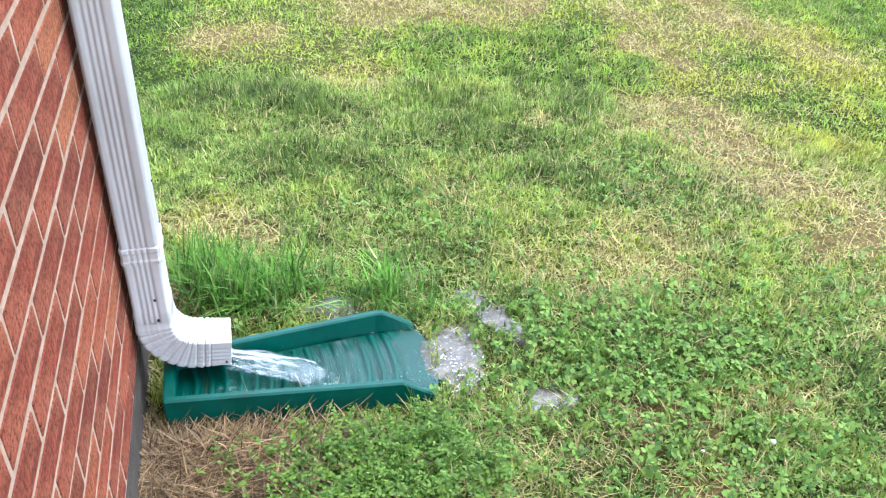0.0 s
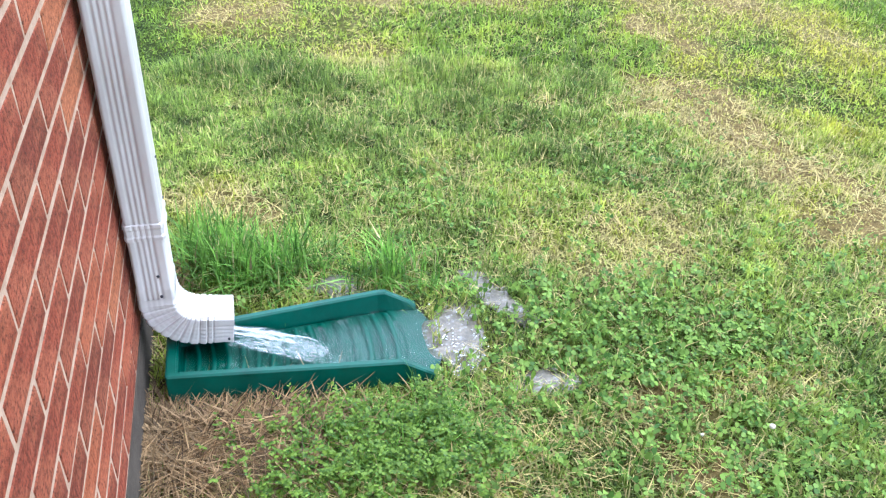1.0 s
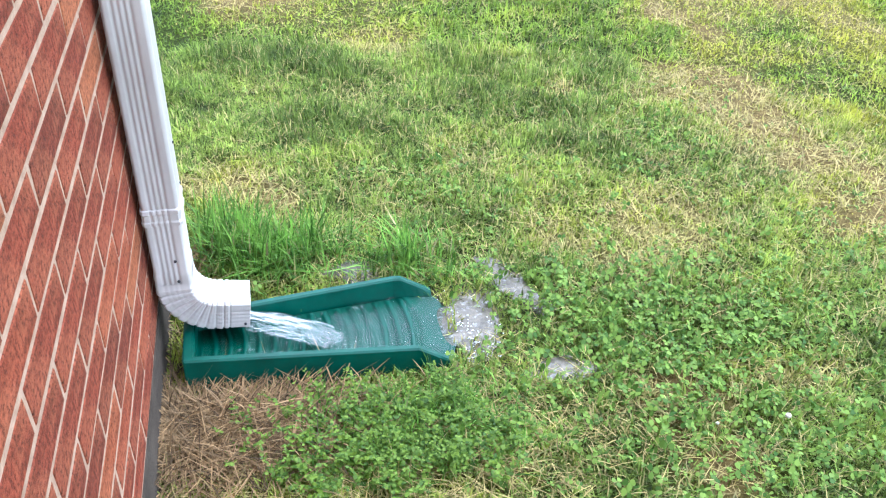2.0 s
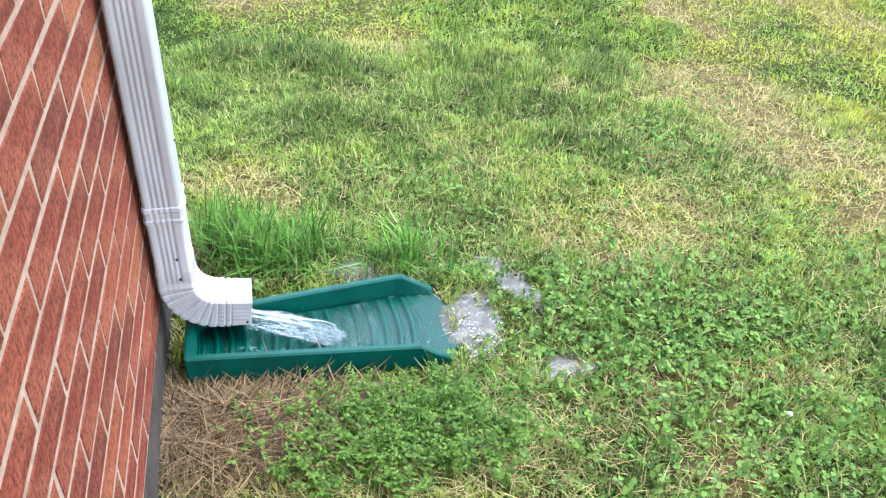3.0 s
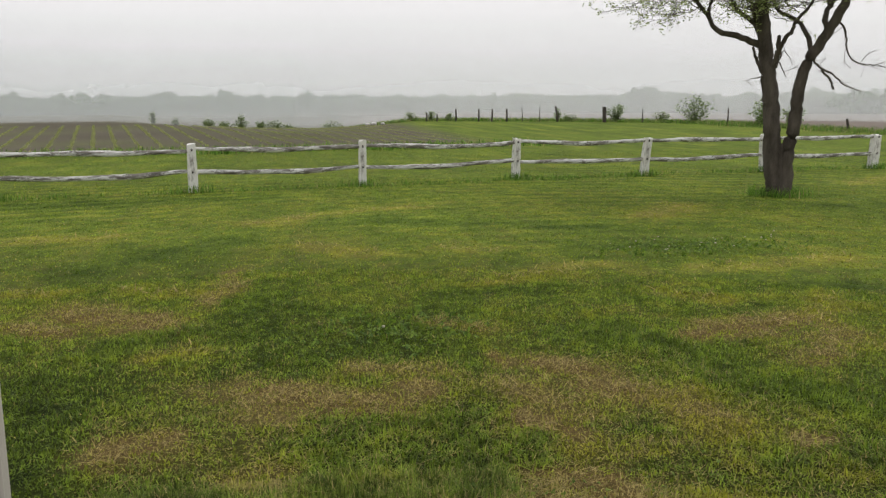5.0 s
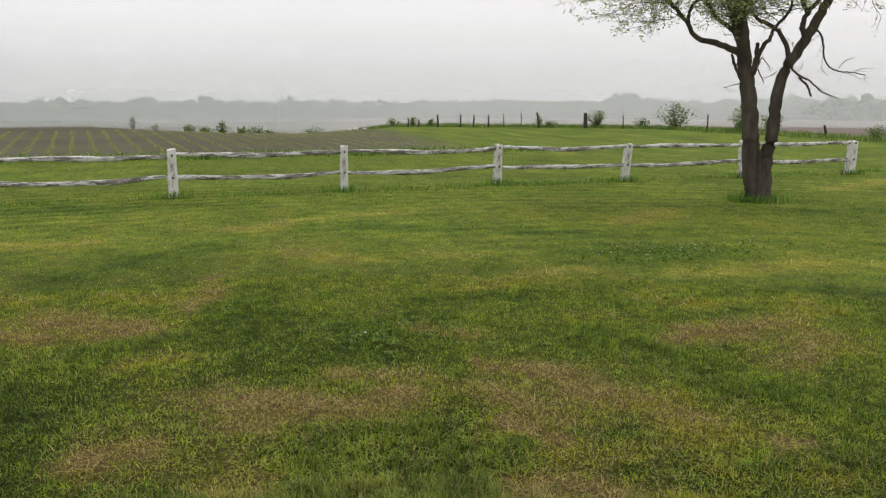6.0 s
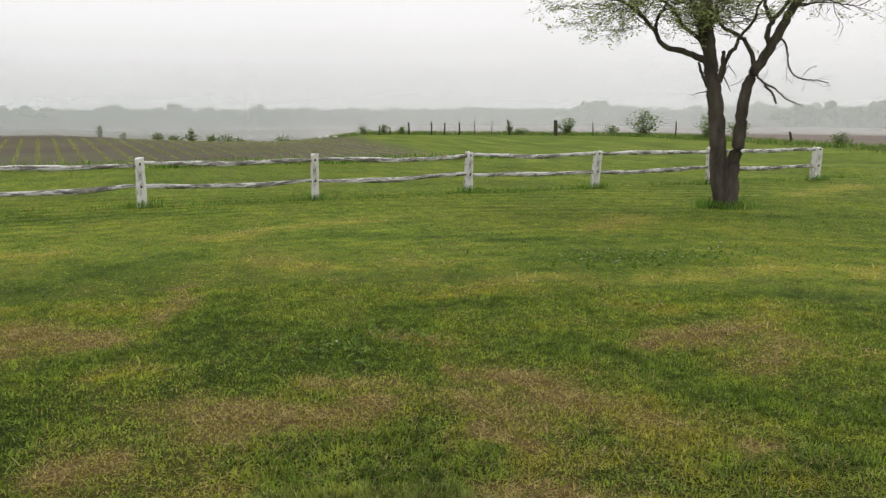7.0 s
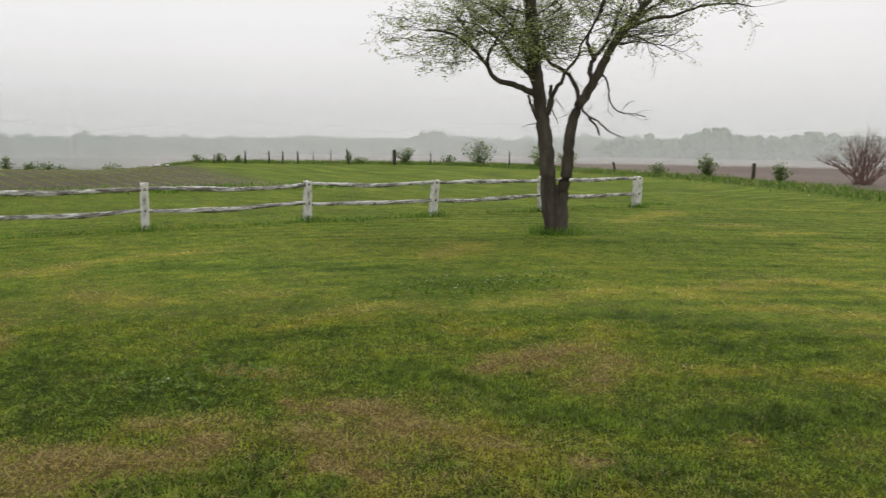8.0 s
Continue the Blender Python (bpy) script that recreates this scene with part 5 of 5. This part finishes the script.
def around(spots, sd):
    def pick(r, n):
        c = np.asarray(spots)[r.randint(0, len(spots), n)]
        return c[:, 0] + r.normal(0, sd, n) * 1.4, c[:, 1] + r.normal(0, sd, n)
    return pick


clover_patch("clover", 2100, around([(1.02, -0.12), (1.15, -0.10), (1.28, -0.04), (1.1, -0.25), (1.35, -0.2), (1.0, 0.05), (1.25, -0.32), (1.5, -0.1), (0.95, -0.3), (1.3, -0.52), (1.12, -0.6), (1.48, -0.58)], 0.12), 0.0115, 41, "dense patch of green clover in the lawn", CLOVER)
clover_patch("clover", 1000, around([(1.6, 0.8), (1.45, 0.55), (0.95, 0.45), (0.75, 0.6), (1.7, -0.05), (1.5, -0.3), (0.85, -0.42), (1.9, 0.1)], 0.12), 0.0105, 42, "scattered clover among the lawn grass", CLOVER, 0.035)
clover_patch("clover", 800, lambda r, n: (r.uniform(0.2, 2.6, n), r.uniform(-0.75, 1.3, n)), 0.0095, 43, "sparse clover leaves in the lawn", CLOVER, 0.032)
leafy_weeds([(0.20, -0.40), (0.29, -0.35), (0.40, -0.34), (0.48, -0.35), (0.60, -0.34), (0.55, -0.42), (0.62, -0.47), (0.36, -0.45), (0.45, -0.42), (0.70, -0.45), (0.50, -0.50), (0.30, -0.50)], 125, 0.042, 44)
clover_patch("clover", 900, around([(5.8, 5.5), (5.3, 5.6), (6.4, 5.4), (2.0, 3.6)], 0.28), 0.02, 45, "clover drift in the lawn", WEED, 0.05)


def clover_flower(x, y, z, s):
    ob = thing("clover_flower", (x, y, z_at(x, y)), "white round clover flower on a thin stem", "flower", "white clover flowers in the lawn")
    bm = bmesh.new()
    tube(bm, [(0, 0, -0.005), (0.003, 0.002, z * 0.5), (0, 0, z)], [0.0012, 0.001, 0.001], 5)
    part("stem", bm, WEED, ob)
    bm = bmesh.new()
    bmesh.ops.create_icosphere(bm, subdivisions=2, radius=s)
    for v in bm.verts:
        v.co *= 1 + 0.35 * abs(noise.noise(v.co * (3 / s)))
        v.co.z = v.co.z * 0.8 + z + s * 0.5
    part("flower_head", bm, PETAL, ob)


clover_flower(1.345, -0.51, 0.042, 0.0065)
clover_flower(1.18, -0.50, 0.036, 0.004)
clover_flower(1.86, 3.55, 0.055, 0.010)
rng = random.Random(12)
for _ in range(22):
    clover_flower(5.85 + rng.gauss(0, 0.55), 5.5 + rng.gauss(0, 0.28), 0.06, rng.uniform(0.006, 0.010))


def corn_rows():
    r = np.random.RandomState(61)
    xs, ys = [], []
    for row in np.arange(-20.0, 13.0, 0.70):
        y = np.arange(27.5, 46.0, 0.10)
        xs.append(row - 0.02 * (y - 27) + r.normal(0, 0.03, len(y)))
        ys.append(y + r.normal(0, 0.04, len(y)))
    x, y = np.concatenate(xs), np.concatenate(ys)
    x, y = np.repeat(x, 4), np.repeat(y, 4)
    x, y = x + r.normal(0, 0.03, len(x)), y + r.normal(0, 0.03, len(y))
    v, f, s, at = blades(len(x), x, y, np.full(len(x), 0.065), 0.022, np.zeros(len(x)), 62, 0.9)
    ob = new("corn_seedlings", from_arrays("corn_seedlings", v, f, s, CORN))
    tagged(ob, "straight rows of young corn seedlings in brown soil", "crop", kind="stuff")


corn_rows()


def far_woods():
    r = np.random.RandomState(71)

    def ball(level):
        bm = bmesh.new()
        bmesh.ops.create_icosphere(bm, subdivisions=level, radius=1.0)
        out = np.array([v.co[:] for v in bm.verts]), np.array([[v.index for v in f.verts] for f in bm.faces])
        bm.free()
        return out

    coarse, fine = ball(1), ball(2)
    vs, fs, base = [], [], 0

    def tree(x, y, h, lumps, shape, size):
        nonlocal base
        iv, it = shape
        z0 = z_at(x, y)
        for _ in range(lumps):
            s = h * r.uniform(*size)
            c = np.array([x + r.normal(0, h * 0.24), y + r.normal(0, h * 0.24), z0 + h * r.uniform(0.08, 0.86)])
            vs.append(iv * (1 + 0.30 * r.uniform(-1, 1, (len(iv), 1))) * np.array([s * 1.1, s * 1.1, s]) + c)
            fs.append(it + base)
            base += len(iv)

    for _ in range(1500):
        deg = r.uniform(-45, 95)
        a = np.radians(deg)
        d = np.interp(deg, [-45, 35, 48, 60, 95], [520, 500, 420, 340, 310]) + r.uniform(-14, 26)
        h = r.uniform(8.0, 10.4) * (1.0 + 0.22 * (r.uniform() < 0.05)) * np.interp(deg, [-45, 45, 60, 95], [1.0, 1.0, 0.95, 1.0])
        near = d < 400
        tree(d * np.sin(a), d * np.cos(a), h, 9 if near else 6, fine if near else coarse, (0.11, 0.22) if near else (0.16, 0.30))
    for d, deg, h in ((470, 34.0, 14.0), (335, 52.6, 13.5)):
        a = np.radians(deg)
        for k in range(3):
            tree(d * np.sin(a) + 4 * k - 4, d * np.cos(a), h * (1 - 0.12 * (k != 1)), 22, fine, (0.09, 0.17))
    v, f = np.concatenate(vs), np.concatenate(fs)
    ob = new("far_woods", from_arrays("far_woods", v, f.ravel(), np.full(len(f), 3), FARWOOD))
    tagged(ob, "misty belt of woodland on the far side of the fields", "woods", kind="stuff")


far_woods()


# Far haze is put in as upright, see-through pale sheets.
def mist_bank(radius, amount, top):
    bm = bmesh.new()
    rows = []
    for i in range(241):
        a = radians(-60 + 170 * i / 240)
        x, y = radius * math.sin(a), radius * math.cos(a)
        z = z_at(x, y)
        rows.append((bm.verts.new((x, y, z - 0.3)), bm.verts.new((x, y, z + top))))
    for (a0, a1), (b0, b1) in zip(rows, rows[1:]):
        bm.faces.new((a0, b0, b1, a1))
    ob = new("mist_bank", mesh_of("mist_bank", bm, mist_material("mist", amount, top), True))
    tagged(ob, "pale see-through sheet put in for the mist over the fields", "mist", kind="structure")


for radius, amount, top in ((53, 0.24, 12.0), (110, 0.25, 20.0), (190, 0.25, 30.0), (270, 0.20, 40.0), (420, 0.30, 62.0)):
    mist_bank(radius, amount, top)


# ---------- bricks, one by one ----------
def brick_mesh(length, seed):
    rng = random.Random(seed)
    bm = bmesh.new()
    box(bm, -0.05, 0.0, -length / 2, length / 2, 0, COURSE - JOINT)
    for v in bm.verts:
        v.co += Vector((rng.uniform(-0.0006, 0.0006), rng.uniform(-0.002, 0.002), rng.uniform(-0.0016, 0.0016)))
    front = [e for e in bm.edges if all(v.co.x > -0.01 for v in e.verts)]
    bmesh.ops.bevel(bm, geom=front, offset=0.0016, segments=1, affect="EDGES")
    return mesh_of("brick", bm, BRICK)


WHOLE = [brick_mesh(PITCH - JOINT, 300 + n) for n in range(8)]
HALF = [brick_mesh(PITCH / 2 - JOINT, 320 + n) for n in range(3)]
rng = random.Random(33)
mv, mf, count = [], [], 0
course, z = 0, LOW + JOINT / 2
while z + COURSE < TOP:
    odd = course % 2
    y = END
    first = True
    while y > -6.9:
        length = PITCH / 2 if (odd and first) else PITCH
        mid = y - length / 2
        first = False
        if -1.55 < mid and z < 1.62:
            ob = new("brick", rng.choice(HALF if length < 0.2 else WHOLE))
            ob.location = (rng.uniform(0.0008, 0.002), mid, z)
            ob.parent = wall
        else:
            h0, h1 = mid - length / 2 + JOINT / 2, mid + length / 2 - JOINT / 2
            q = len(mv)
            mv.extend([(-0.02, h0, z), (-0.02, h1, z), (-0.02, h1, z + COURSE - JOINT), (-0.02, h0, z + COURSE - JOINT), (0.0015, h0, z), (0.0015, h1, z), (0.0015, h1, z + COURSE - JOINT), (0.0015, h0, z + COURSE - JOINT)])
            mf.extend([(q + 4, q + 5, q + 6, q + 7), (q, q + 1, q + 5, q + 4), (q + 3, q + 7, q + 6, q + 2), (q + 1, q + 2, q + 6, q + 5), (q, q + 4, q + 7, q + 3)])
        y -= length
    z += COURSE
    course += 1
rest = new("brickwork", from_arrays("brickwork", np.array(mv), np.array(mf).ravel(), np.full(len(mf), 4), BRICK_FAR))
rest.parent = wall
tagged(rest, "courses of red brick further along the wall", kind="stuff")
